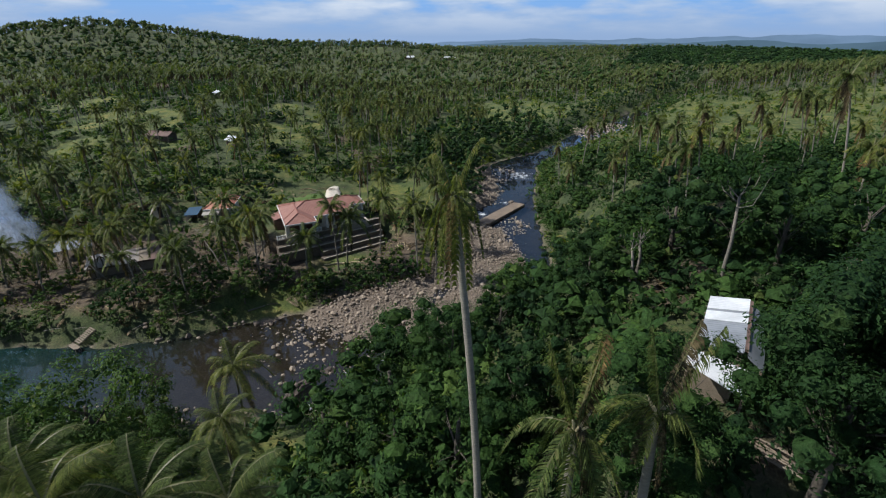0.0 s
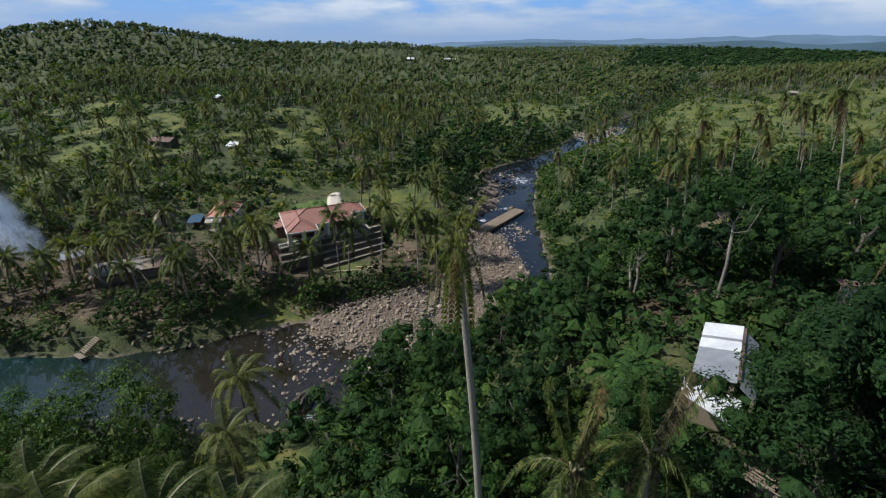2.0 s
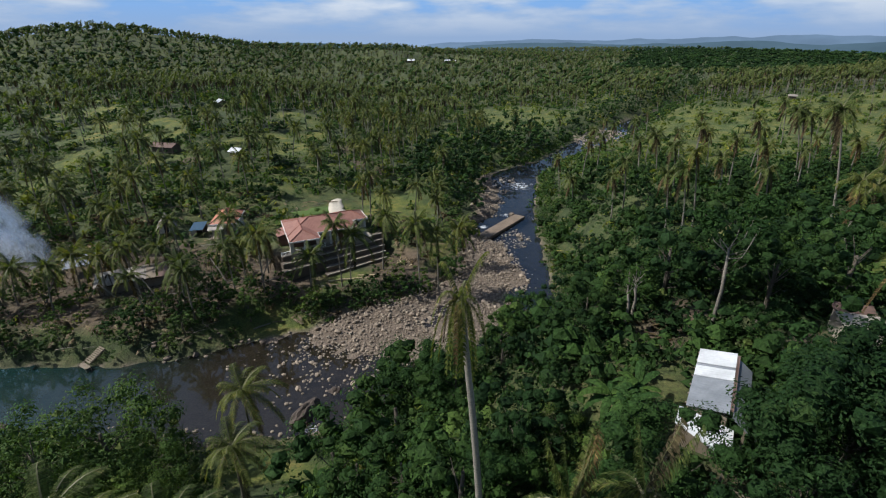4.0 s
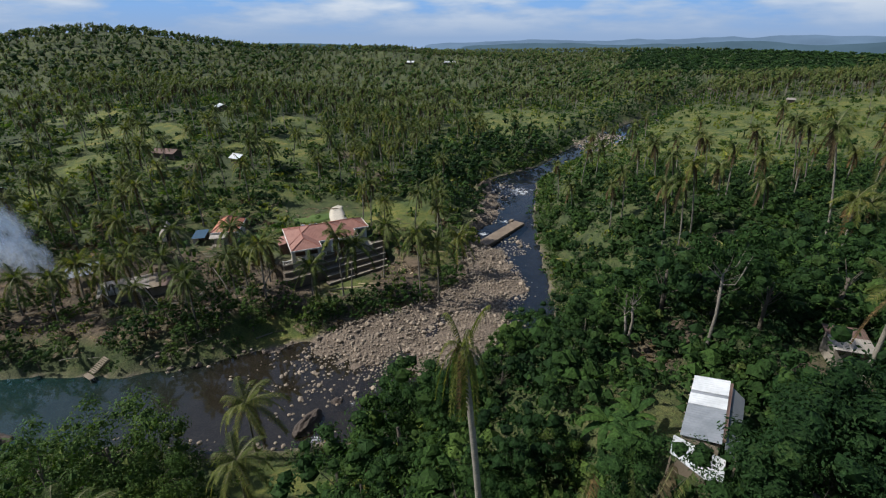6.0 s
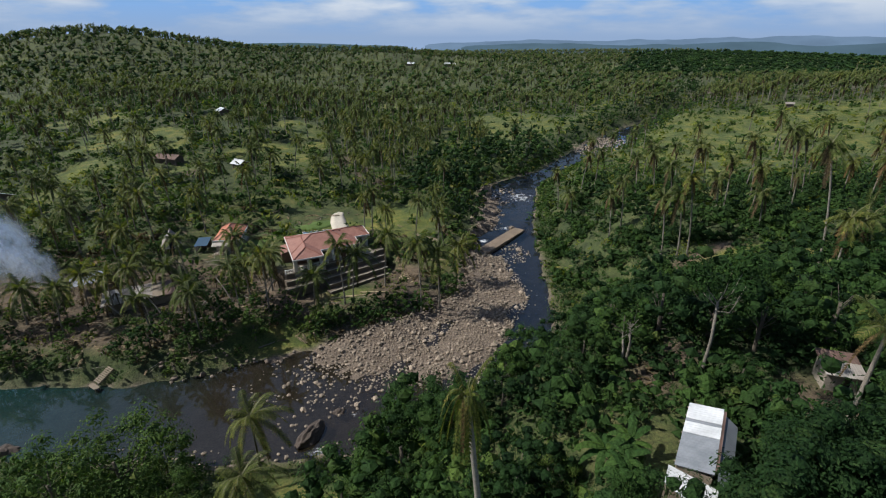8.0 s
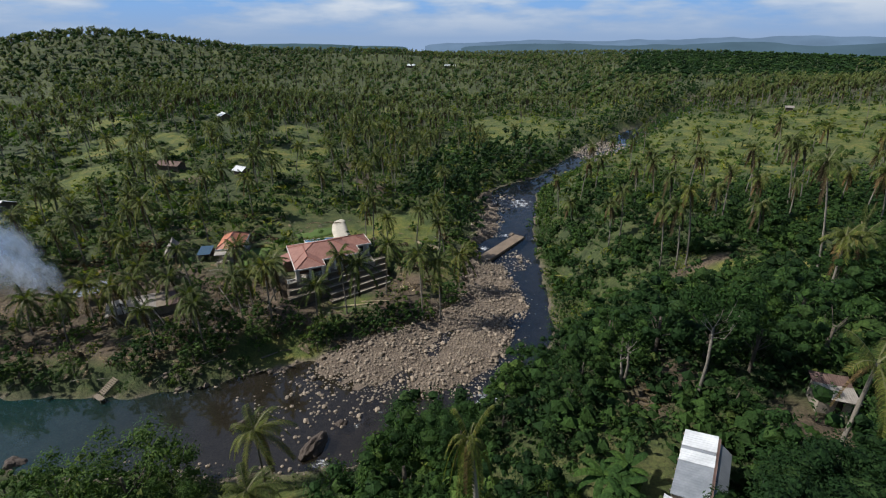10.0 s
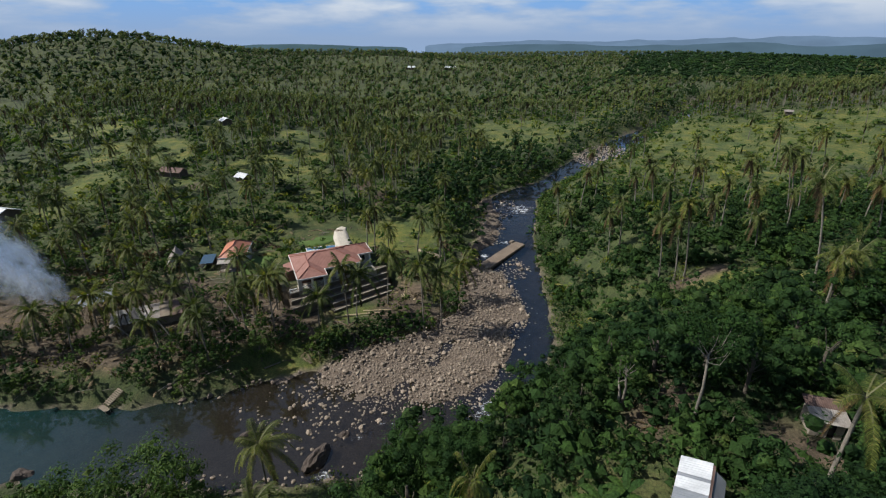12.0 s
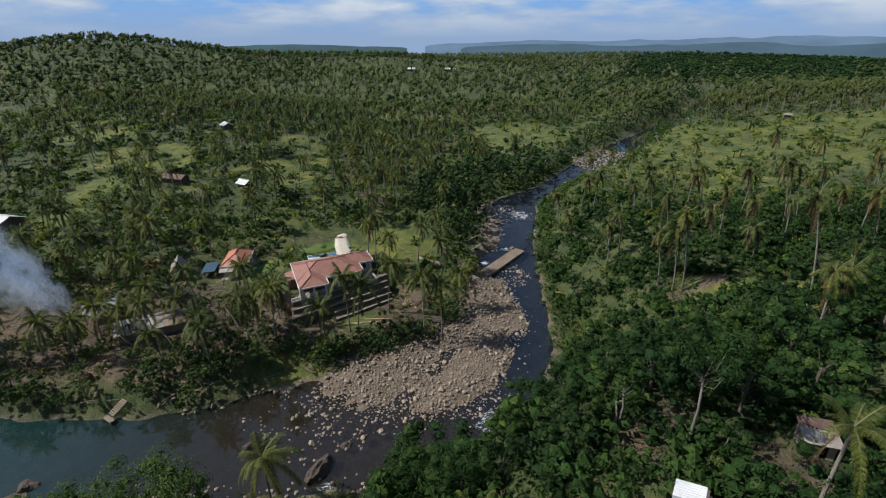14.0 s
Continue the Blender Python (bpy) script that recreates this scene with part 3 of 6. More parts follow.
def make_house():
    h = empty_at("bungalow", pose(-36.0, 98.0, 5.95, 0, 0, 24), "long cream bungalow with a red-brown hipped sheet roof above terraces", "house")
    e = 3.0
    hip_roof(h, 0, 14.4, -10.3, 0, e, 0.36)
    hip_roof(h, -0.02, 6.0, -13.5, -1.0, e - 0.01, 0.40)
    hip_roof(h, 9.0, 17.8, -6.0, 0.02, e - 0.015, 0.42)
    fascia(h, [(-0.14, 0.0, -13.6, 0.1), (0.0, 6.0, -13.62, -13.5), (6.0, 6.13, -13.6, -10.3), (6.13, 14.4, -10.43, -10.31), (14.4, 14.53, -10.4, -6.0), (14.53, 17.8, -6.13, -6.01),
               (17.8, 17.93, -6.1, 0.1), (0.0, 17.8, 0.02, 0.15)], e)
    part("soffit", boxed((0.05, 14.3, -10.2, -0.05, e - 0.2, e - 0.14), (0.05, 5.95, -13.4, -10.2, e - 0.2, e - 0.14), (14.3, 17.7, -5.9, -0.05, e - 0.2, e - 0.14)), M_PALE, h)
    part("plinth", boxed((0.3, 17.5, -10.0, -0.4, -2.9, 0.15), (0.0, 6.3, -12.75, -10.0, -3.4, 0.12)), M_CONCRETE, h)
    t = 0.2
    back = part("wall", boxed((0.7, 17.1, -0.9, -0.9 + t, 0.15, e - 0.2)), M_PLASTER, h)
    left = part("wall", boxed((0.7, 0.7 + t, -9.6, -0.9, 0.15, e - 0.2)), M_PLASTER, h)
    front = part("wall", boxed((6.0, 13.6, -9.6, -9.6 + t, 0.15, e - 0.2)), M_PLASTER, h)
    inner = part("wall", boxed((0.9, 6.0, -9.6, -9.6 + t, 0.15, e - 0.2)), M_PORCH, h, "brown porch wall")
    right = part("wall", boxed((13.6, 13.6 + t, -9.6, -5.3, 0.15, e - 0.2)), M_PLASTER, h)
    wing = part("wall", boxed((13.8, 17.1, -5.3, -5.3 + t, 0.15, e - 0.2)), M_PLASTER, h)
    side = part("wall", boxed((16.9, 17.1, -5.1, -0.9, 0.15, e - 0.2)), M_PLASTER, h)
    for x in (7.0, 9.4, 12.4):
        window_in(front, x, -9.6, 0.9, 1.5, 1.5, (0, -1))
    window_in(wing, 15.4, -5.3, 0.9, 1.7, 1.5, (0, -1))
    window_in(side, 17.1, -3.0, 0.9, 1.5, 1.4, (1, 0))
    for y in (-7.5, -5.0, -2.6):
        window_in(left, 0.7, y, 0.9, 1.3, 1.4, (-1, 0))
    for x in (3.0, 7.0, 11.0):
        window_in(back, x, -0.7, 0.9, 1.4, 1.4, (0, 1))
    d = part("door", boxed((10.5, 11.4, -9.66, -9.602, 0.15, 2.25)), M_PORCH, h, "brown front door")
    mesh_part("handle", tube([(10.6, -9.72, 1.15), (10.75, -9.72, 1.15)], [0.02, 0.02], 5), [M_WHITE], d)
    for x, y in ((0.45, -12.6), (5.5, -12.6), (3.0, -12.6), (8.6, -10.2), (13.6, -9.9), (17.2, -5.6)):
        w = 0.42 if x < 1 else 0.24
        part("column", boxed((x - w, x + w * 0.8, y - w, y + w * 0.8, 0.1, e - 0.2), bevel=0.03), M_WHITE if x > 1 else M_PLASTER, h)
    part("porch_side", boxed((0.3, 0.5, -12.1, -9.6, 0.12, 1.15)), M_PLASTER, h)
    part("tank", boxed((-1.6, 0.2, -7.2, -3.2, -0.6, 2.2), bevel=0.05), M_PORCH, h, "low brown lean-to at the side")
    part("tank_roof", slab([(-1.8, -7.4, 2.2), (0.4, -7.4, 2.75), (0.4, -3.0, 2.75), (-1.8, -3.0, 2.2)], 0.06), M_ROOF_V, h)


def make_terraces():
    """Stepped retaining walls of dark masonry with pale caps."""
    for k in range(5):
        z = 5.9 - 0.85 * k
        long = 22.6 if k < 3 else 14.0
        m = pose(-36, 98, z, 0, 0, 24) @ pose(20.4 - 0.2 * k, -8.5 - 1.4 * k, 0, 0, 0, 11.5 + 0.7 * k)
        o = empty_at("retaining_wall", m, "dark masonry retaining wall with a pale concrete cap", "wall", "terraces below the bungalow")
        part("masonry", boxed((-long, 0, 0.0, 1.5, -2.2, -0.16), bevel=0.04), M_TERRACE, o)
        n = 8
        w = long / n
        for j in range(n):
            part("cap", boxed((-long + j * w + 0.012, -long + (j + 1) * w - 0.012, -0.06, 0.2, -0.16, 0.012 * (j % 3)), bevel=0.02), M_CONCRETE, o)
    rail = empty_at("balustrade", pose(-36, 98, 5.9, 0, 0, 24) @ pose(20.4, -8.5, 0, 0, 0, 11.5), "white balustrade on the upper terrace wall", "railing")
    part("rail", boxed((-22.6, -13.4, 0.02, 0.2, 0.74, 0.86), bevel=0.015), M_WHITE, rail)
    part("rail", boxed((-22.6, -13.4, 0.05, 0.17, 0.1, 0.17), bevel=0.015), M_WHITE, rail)
    for j in range(32):
        part("baluster", boxed((-22.5 + j * 0.29, -22.42 + j * 0.29, 0.07, 0.15, 0.17, 0.74)), M_WHITE, rail)
    for j in range(5):
        part("post", boxed((-22.66 + j * 2.27, -22.46 + j * 2.27, 0.0, 0.22, 0.03, 0.95), bevel=0.02), M_WHITE, rail)


def strip(name, points, widths, lift, thick, material, label, category, kind="structure"):
    """A path or slab that follows the ground."""
    P = [Vector((x, y, 0)) for x, y in points]
    rows = []
    for j, p in enumerate(P):
        d = (P[min(j + 1, len(P) - 1)] - P[max(j - 1, 0)]).normalized()
        s = Vector((-d.y, d.x, 0)) * widths[j] / 2
        rows.append([(p + s * k) for k in (-1, -0.33, 0.33, 1)])
    V, Q = [], []
    for r in rows:
        V += [(q.x, q.y, float(ground(q.x, q.y)) + lift) for q in r]
    n = len(V)
    V += [(x, y, z - thick) for x, y, z in V]
    for j in range(len(rows) - 1):
        for k in range(3):
            a = j * 4 + k
            Q += [(a, a + 1, a + 5, a + 4), (n + a + 4, n + a + 5, n + a + 1, n + a)]
        Q += [(j * 4, j * 4 + 4, n + j * 4 + 4, n + j * 4), (j * 4 + 7, j * 4 + 3, n + j * 4 + 3, n + j * 4 + 7)]
    Q += [(0, n, n + 3, 3), (n - 4, n - 1, 2 * n - 1, 2 * n - 4)]
    me = mesh_of(name, V, np.array(Q), [material], flat=False)
    return tagged(new(name, me), label, category, kind=kind)


def make_orange_house():
    h = empty_at("cottage", pose(-51.0, 104.5, 4.4, 0, 0, 10), "small cottage with a bright orange sheet roof and grey walls", "house")
    e, w, d = 3.0, 3.0, 4.6
    wall = part("wall", boxed((-w + 0.4, w - 0.4, -d + 0.5, -d + 0.65, 0, e)), M_CONCRETE, h)
    part("wall", boxed((-w + 0.4, w - 0.4, d - 0.65, d - 0.5, 0, e)), M_CONCRETE, h)
    part("wall", boxed((-w + 0.4, -w + 0.55, -d + 0.65, d - 0.65, 0, e)), M_CONCRETE, h)
    end = part("wall", boxed((w - 0.55, w - 0.4, -d + 0.65, d - 0.65, 0, e)), M_PALE, h)
    part("floor_slab", boxed((-w, w, -d - 1.4, d, -0.5, 0.06), bevel=0.03), M_CONCRETE, h)
    hip_roof(h, -w, w, -d, d, e, 0.6, M_ORANGE, M_ORANGE, "roof_slope")
    fascia(h, [(-w, w, -d - 0.08, -d), (w, w + 0.08, -d, d)], e)
    window_in(wall, -1.3, -d + 0.5, 0.9, 1.1, 1.2, (0, -1))
    window_in(end, w - 0.4, 0.5, 0.9, 1.3, 1.2, (1, 0))
    part("door", boxed((0.5, 1.4, -d + 0.42, -d + 0.498, 0.06, 2.1)), M_PORCH, h, "brown door")
    for k in range(9):
        part("fence_post", boxed((-2.9 + k * 0.35, -2.82 + k * 0.35, -d - 1.3, -d - 1.22, 0.06, 1.15)), M_WOOD, h)
    part("rail", boxed((-2.95, 0.1, -d - 1.34, -d - 1.302, 0.85, 0.95)), M_WOOD, h)
    part("veranda_roof", slab([(-w, -d - 1.6, 2.25), (w - 2.6, -d - 1.6, 2.25), (w - 2.6, -d - 0.1, 2.6), (-w, -d - 0.1, 2.6)], 0.05), M_ZINC_RUST, h)
    s = empty_at("lean_to", stand(-56.2, 101.0, 8) @ Matrix.Diagonal((0.7, 0.8, 1, 1)), "dark lean-to shelter covered with blue tarpaulin", "shed")
    for x, y, t in ((-1.8, -2, 1.9), (1.8, -2, 1.9), (-1.8, 2, 2.5), (1.8, 2, 2.5)):
        part("post", boxed((x - 0.06, x + 0.06, y - 0.06, y + 0.06, -0.3, t)), M_WOOD, s)
    part("tarpaulin", slab([(-2.1, -2.4, 1.85), (2.1, -2.4, 1.95), (2.1, 2.3, 2.6), (-2.1, 2.3, 2.5)], 0.03), M_TARP, s)
    part("side_sheet", boxed((-1.9, -1.86, -2, 2, 0.2, 1.8)), M_ZINC, s, "pale sheet wall")
    part("back_wall", boxed((-1.8, 1.8, 1.9, 1.96, 0.0, 2.2)), M_RUBBLE, s)


def gable_hut(name, m, w, d, e, rise, wall_m, roof_m, label, posts=0.0, thick=0.08, over=0.5, door=True):
    """A hut with a gable roof whose ridge runs along its local y."""
    h = empty_at(name, m, label, "hut")
    x, y = w / 2, d / 2
    part("floor", boxed((-x, x, -y, y, posts - 0.12, posts + 0.02)), M_WOOD, h)
    for sx in (-1, 1):
        for sy in (-1, 1):
            part("post", boxed((sx * x - 0.09, sx * x + 0.09, sy * y - 0.09, sy * y + 0.09, -0.6, e)), M_WOOD, h)
    for sy in (-1, 1):
        bm = bmesh.new()
        ys = sorted((sy * y, sy * (y - 0.1)))
        c = [(-x, posts), (x, posts), (x, e), (0, e + rise * 0.93), (-x, e)]
        f = [bm.faces.new([bm.verts.new((a, yy, b)) for a, b in c]) for yy in ys]
        for k in range(5):
            a, b = f[0].verts[k], f[0].verts[(k + 1) % 5]
            bm.faces.new([a, b, f[1].verts[(k + 1) % 5], f[1].verts[k]])
        bmesh.ops.recalc_face_normals(bm, faces=bm.faces)
        g = part("gable_wall", bm, wall_m, h)
        if sy < 0 and door:
            # dark panels on the closed wall imitate the shade of openings
            part("doorway", boxed((-0.45, 0.45, -y - 0.04, -y - 0.004, posts, posts + 1.8)), M_GLASS_AND_SHADE, g, "dark panel painted as the shade in an open doorway")
            part("gable_opening", boxed((-0.5, 0.5, -y - 0.04, -y - 0.004, e + 0.1, e + rise * 0.45)), M_GLASS_AND_SHADE, g, "dark panel painted as the shade in a gable opening")
    for sx in (-1, 1):
        a, b = sorted((sx * x, sx * (x - 0.1)))
        part("side_wall", boxed((a, b, -y + 0.1, y - 0.1, posts, e)), wall_m, h)
        k = (x + over) / x
        part("roof_slope", slab([(sx * x * k, -y - over, e + rise * (1 - k)), (sx * x * k, y + over, e + rise * (1 - k)), (0, y + over, e + rise), (0, -y - over, e + rise)], thick), roof_m, h)
    mesh_part("ridge_cap", tube([(0, -y - over, e + rise + 0.03), (0, y + over, e + rise + 0.03)], [0.12, 0.12], 6), [roof_m], h)
    return h


def make_huts():
    gable_hut("nipa_hut", stand(-63.2, 100.6, 26), 3.0, 3.2, 2.6, 1.9, M_PALE, M_THATCH, "small pale stilted hut with a steep grey gable roof", 1.0)
    gable_hut("farm_hut", stand(-66.5, 152.0, 60), 3.0, 3.8, 2.0, 0.8, M_RUBBLE, M_ZINC, "far farm hut with a white sheet roof among palms", door=False)
    gable_hut("farm_hut", stand(-103.5, 229.0, 40), 4.2, 4.8, 2.2, 1.0, M_RUBBLE, M_ZINC, "distant dark hut with a bright white roof", door=False)
    gable_hut("farm_hut", stand(-91.5, 156.0, 75), 3.6, 8.0, 1.9, 0.8, M_RUBBLE, M_RUST, "low long shed with a rusty brown roof", door=False)
    gable_hut("farm_hut", stand(-128.8, 128.0, 75), 7.0, 9.0, 3.0, 1.4, M_RUBBLE, M_ZINC, "house with a bright zinc roof beside the smoke", door=False)
    gable_hut("farm_hut", stand(190.0, 270.0, 60), 2.6, 3.4, 1.8, 0.6, M_RUBBLE, M_THATCH, "far hut with a pale roof on the meadow", door=False)
    gable_hut("farm_hut", stand(-150.0, 268.0, 75), 6.0, 8.0, 2.4, 1.1, M_RUBBLE, M_RUST, "low dark hut under palms", door=False)
    gable_hut("farm_hut", stand(-42.3, 648.0, 80), 6.0, 11.0, 3.0, 1.6, M_RUBBLE, M_ZINC, "tiny far house with a white roof on the hill", door=False)
    gable_hut("farm_hut", stand(8.7, 660.0, 85), 6.0, 14.0, 3.0, 1.6, M_RUBBLE, M_ZINC, "tiny far house with a white roof on the hill", door=False)
    # long low house with patched sheets
    s = empty_at("long_shed", stand(-57.8, 79.2, 27), "long low shed with patched pale and rusty roof sheets", "shed")
    for x in (-6.0, -2.0, 2.0, 6.0):
        for y, t in ((-1.8, 2.1), (1.8, 2.7)):
            part("post", boxed((x - 0.08, x + 0.08, y - 0.08, y + 0.08, -0.8, t)), M_WOOD, s)
    part("back_wall", boxed((-6, 6, 1.75, 1.85, -0.4, 2.6)), M_RUBBLE, s)
    part("front_wall", boxed((-6, 6, -1.75, -1.7, -0.4, 1.5)), M_WOOD, s)
    for k in range(8):
        x0 = -6.6 + k * 1.65
        tip = 0.04 * ((k * 7) % 3)
        part("roof_sheet", slab([(x0, -2.4, 2.0 + tip), (x0 + 1.68, -2.4, 2.0 + tip), (x0 + 1.68, 2.3, 2.85 + tip), (x0, 2.3, 2.85 + tip)], 0.04), (M_ZINC_RUST, M_ZINC_RUST, M_THATCH, M_ZINC_RUST, M_THATCH, M_WOOD, M_RUST, M_RUST)[k], s)
    s = empty_at("lean_to", stand(-71.0, 83.5, 35), "pale zinc lean-to roof half hidden by palms", "shed")
    part("roof_sheet", slab([(-3.0, -1.8, 2.0), (3.0, -1.8, 2.0), (3.0, 1.8, 2.9), (-3.0, 1.8, 2.9)], 0.05), M_ZINC_OLD, s)
    for x, y, t in ((-2.7, -1.5, 2.0), (2.7, -1.5, 2.0), (-2.7, 1.5, 2.75), (2.7, 1.5, 2.75)):
        part("post", boxed((x - 0.07, x + 0.07, y - 0.07, y + 0.07, -0.5, t)), M_WOOD, s)


def make_shed():
    """Narrow shed beside the near trees: bright and dull zinc sheets, lower porch roof."""
    s = empty_at("sheet_shed", pose(12.4, 17.5, 26.6, 0, 0, -33), "narrow shed roofed with bright and dull corrugated zinc sheets", "shed")
    z0, z1 = 2.65, 3.0
    rows = [(3.9, 5.35, M_ZINC, 0.0), (3.5, 3.95, M_ZINC_OLD, -0.05), (2.6, 3.55, M_ZINC, 0.03), (-0.1, 2.65, M_ZINC_OLD, -0.02)]
    for y0, y1, m, up in rows:
        part("roof_sheet", slab([(-0.95, y0, z0 + up), (0.85, y0, z1 + up), (0.85, y1, z1 + up), (-0.95, y1, z0 + up)], 0.035), m, s)
    part("ridge_board", boxed((0.85, 1.0, 0.2, 5.2, 2.85, 2.99)), M_RUST, s, "rusty brown ridge strip")
    part("side_roof", slab([(1.0, -0.3, 2.92), (1.7, -0.3, 2.4), (1.7, 4.9, 2.4), (1.0, 4.9, 2.92)], 0.035), M_ZINC_OLD, s)
    part("porch_roof", slab([(-1.2, -1.4, 2.45), (1.2, -2.2, 2.1), (1.2, -0.2, 2.2), (-1.2, -0.2, 2.55)], 0.035), M_ZINC, s)
    for a, b, c, d in ((-0.85, -0.78, 0.0, 5.2), (0.75, 0.82, 0.0, 5.2)):
        part("wall", boxed((a, b, c, d, 0, z0 - 0.1)), M_WOOD, s)
    part("wall", boxed((-0.78, 0.75, 5.1, 5.17, 0, z0 - 0.05)), M_WOOD, s)
    part("wall", boxed((-0.78, 0.75, 0.0, 0.07, 0, z0 - 0.05)), M_WOOD, s)
    for x, y, t in ((-1.1, -1.3, 2.42), (1.1, -2.05, 2.1), (1.62, -0.1, 2.44), (1.62, 2.2, 2.44), (1.62, 4.8, 2.44)):
        part("post", boxed((x - 0.05, x + 0.05, y - 0.05, y + 0.05, -0.5, t)), M_WOOD, s)
    for k in range(7):
        part("roof_batten", boxed((-1.02, 0.84, 0.2 + k * 0.8, 0.26 + k * 0.8, z0 - 0.14, z0 - 0.08)), M_WOOD, s)


def make_block_hut():
    s = empty_at("block_hut", pose(28.0, 27.6, float(ground(28, 27.6)), 0, 0, -18) @ Matrix.Diagonal((0.8, 0.8, 0.85, 1)), "grey block hut with a rusty brown sheet roof", "hut")
    part("wall", boxed((-1.3, -1.15, -1.2, 1.2, -0.5, 1.9)), M_CONCRETE, s)
    part("wall", boxed((1.15, 1.3, -1.2, 1.2, -0.5, 1.9)), M_CONCRETE, s)
    w = part("wall", boxed((-1.15, 1.15, 1.05, 1.2, -0.5, 2.2)), M_CONCRETE, s)
    f = part("wall", boxed((-1.15, 0.1, -1.2, -1.05, -0.5, 1.8), (0.7, 1.15, -1.2, -1.05, -0.5, 1.8), (0.1, 0.7, -1.2, -1.05, 1.5, 1.8)), M_CONCRETE, s)
    # dark sheet behind the entrance stands for the shade inside
    part("inside_shade_sheet", boxed((-1.1, 1.1, -0.9, -0.85, -0.3, 1.7)), M_GLASS_AND_SHADE, f)
    part("roof_sheet", slab([(-1.6, -1.7, 1.85), (1.6, -1.7, 1.85), (1.6, 0.2, 2.15), (-1.6, 0.2, 2.15)], 0.04), M_ZINC_RUST, s)
    part("roof_sheet", slab([(-1.6, 0.2, 2.12), (1.6, 0.2, 2.12), (1.6, 1.6, 2.4), (-1.6, 1.6, 2.4)], 0.04), M_RUST, s)
    b = empty_at("scrap_sheet", stand(27.0, 23.2, 20), "rust-red scrap roofing sheet lying on the ground", "sheet")
    part("sheet", slab([(-0.9, -0.4, 0.15), (0.9, -0.4, 0.2), (0.9, 0.4, 0.3), (-0.9, 0.4, 0.2)], 0.03), M_RUST, b)
    part("sheet", slab([(-1.3, -0.3, 0.2), (-0.7, -0.4, 0.24), (-0.7, 0.3, 0.4), (-1.2, 0.4, 0.3)], 0.03), M_ZINC, b, "white torn sheet")


def make_weir():
    """The broken concrete slab that lies across the river."""
    o = empty_at("concrete_weir", pose(15.2, 116.0, 1.0, 0, 0, 53.2), "broken brown concrete weir slab across the river", "weir")
    part("slab", boxed((-9.4, 9.4, -1.7, 1.7, -0.55, 0), bevel=0.09), M_WEIR, o)
    part("toe", boxed((-8.8, 8.6, -1.75, -1.35, -2.2, -0.55), bevel=0.1), M_RUBBLE, o)
    part("toe", boxed((-8.8, 8.6, 1.35, 1.75, -2.2, -0.55), bevel=0.1), M_RUBBLE, o)
    part("sill", boxed((9.5, 14.4, -0.5, 0.5, -1.6, -0.45), bevel=0.08), M_WEIR, o)
    part("pier", boxed((7.8, 9.3, 1.6, 2.6, -1.8, 0.35), bevel=0.1), M_WEIR, o)


def make_steps():
    o = empty_at("wooden_steps", pose(-54.6, 60.4, 0.1, 0, 0, -30) @ Matrix.Diagonal((0.68, 0.68, 0.68, 1)), "weathered plank steps down the bank to a small landing", "steps")
    for k in range(9):
        part("plank", boxed((-1.1, 1.1, 1.9 - k * 0.42, 2.25 - k * 0.42, 1.75 - k * 0.2, 1.83 - k * 0.2), bevel=0.01), M_WOOD, o)
    for x in (-1.0, 0.94):
        part("stringer", slab([(x, 2.3, 1.72), (x + 0.08, 2.3, 1.72), (x + 0.08, -1.8, -0.05), (x, -1.8, -0.05)], 0.25), M_WOOD, o)
    part("landing", boxed((-0.9, 2.4, -3.0, -1.8, -0.1, 0.02), bevel=0.02), M_WOOD, o)
    for x, y in ((-0.8, -2.9), (2.3, -2.9), (-0.8, -1.9), (2.3, -1.9)):
        part("post", boxed((x - 0.06, x + 0.06, y - 0.06, y + 0.06, -1.4, 0.3)), M_WOOD, o)


make_house()
make_terraces()
strip("driveway", [(-28.9, 125.2), (-29.5, 123.5), (-29.2, 121.5), (-28.3, 118), (-26.8, 114), (-25.4, 111), (-24.6, 108.5)], [1.5, 2.8, 3.7, 4.3, 4.4, 4.6, 5.0], 0.1, 0.4, M_PALE, "pale concrete driveway behind the bungalow", "driveway")
strip("lawn", [(-47.0, 97.6), (-45.6, 102), (-44.6, 107)], [5.0, 6.4, 6.0], 0.06, 0.5, M_LAWN, "bright green mown lawn beside the orange-roofed house", "lawn")
strip("lawn", [(-38.0, 112.6), (-33.5, 115.6), (-29.6, 118.6)], [4.0, 5.4, 3.4], 0.06, 0.5, M_LAWN, "bright green mown lawn behind the bungalow", "lawn")
strip("pool_deck", [(-35.5, 109.2), (-28.6, 112.2)], [1.7, 1.7], 0.5, 0.9, M_WHITE, "white-edged narrow pool surround", "deck")
strip("pool_water", [(-35.3, 109.25), (-28.8, 112.1)], [1.25, 1.25], 0.52, 0.1, M_POOL, "blue pool behind the bungalow", "pool")
strip("track", [(4, 108), (0.5, 108.6), (-3, 109.8), (-7.5, 112.4)], [1.3, 1.9, 1.8, 0.9], 0.06, 0.3, surface("dry_track", (0.28, 0.22, 0.14), (0.42, 0.35, 0.24), 0.5, 5), "worn pale earth track over the grass", "track")
make_orange_house()
make_huts()
make_shed()
make_block_hut()
make_weir()
make_steps()


# ---- plants ----
rng = np.random.default_rng(5)


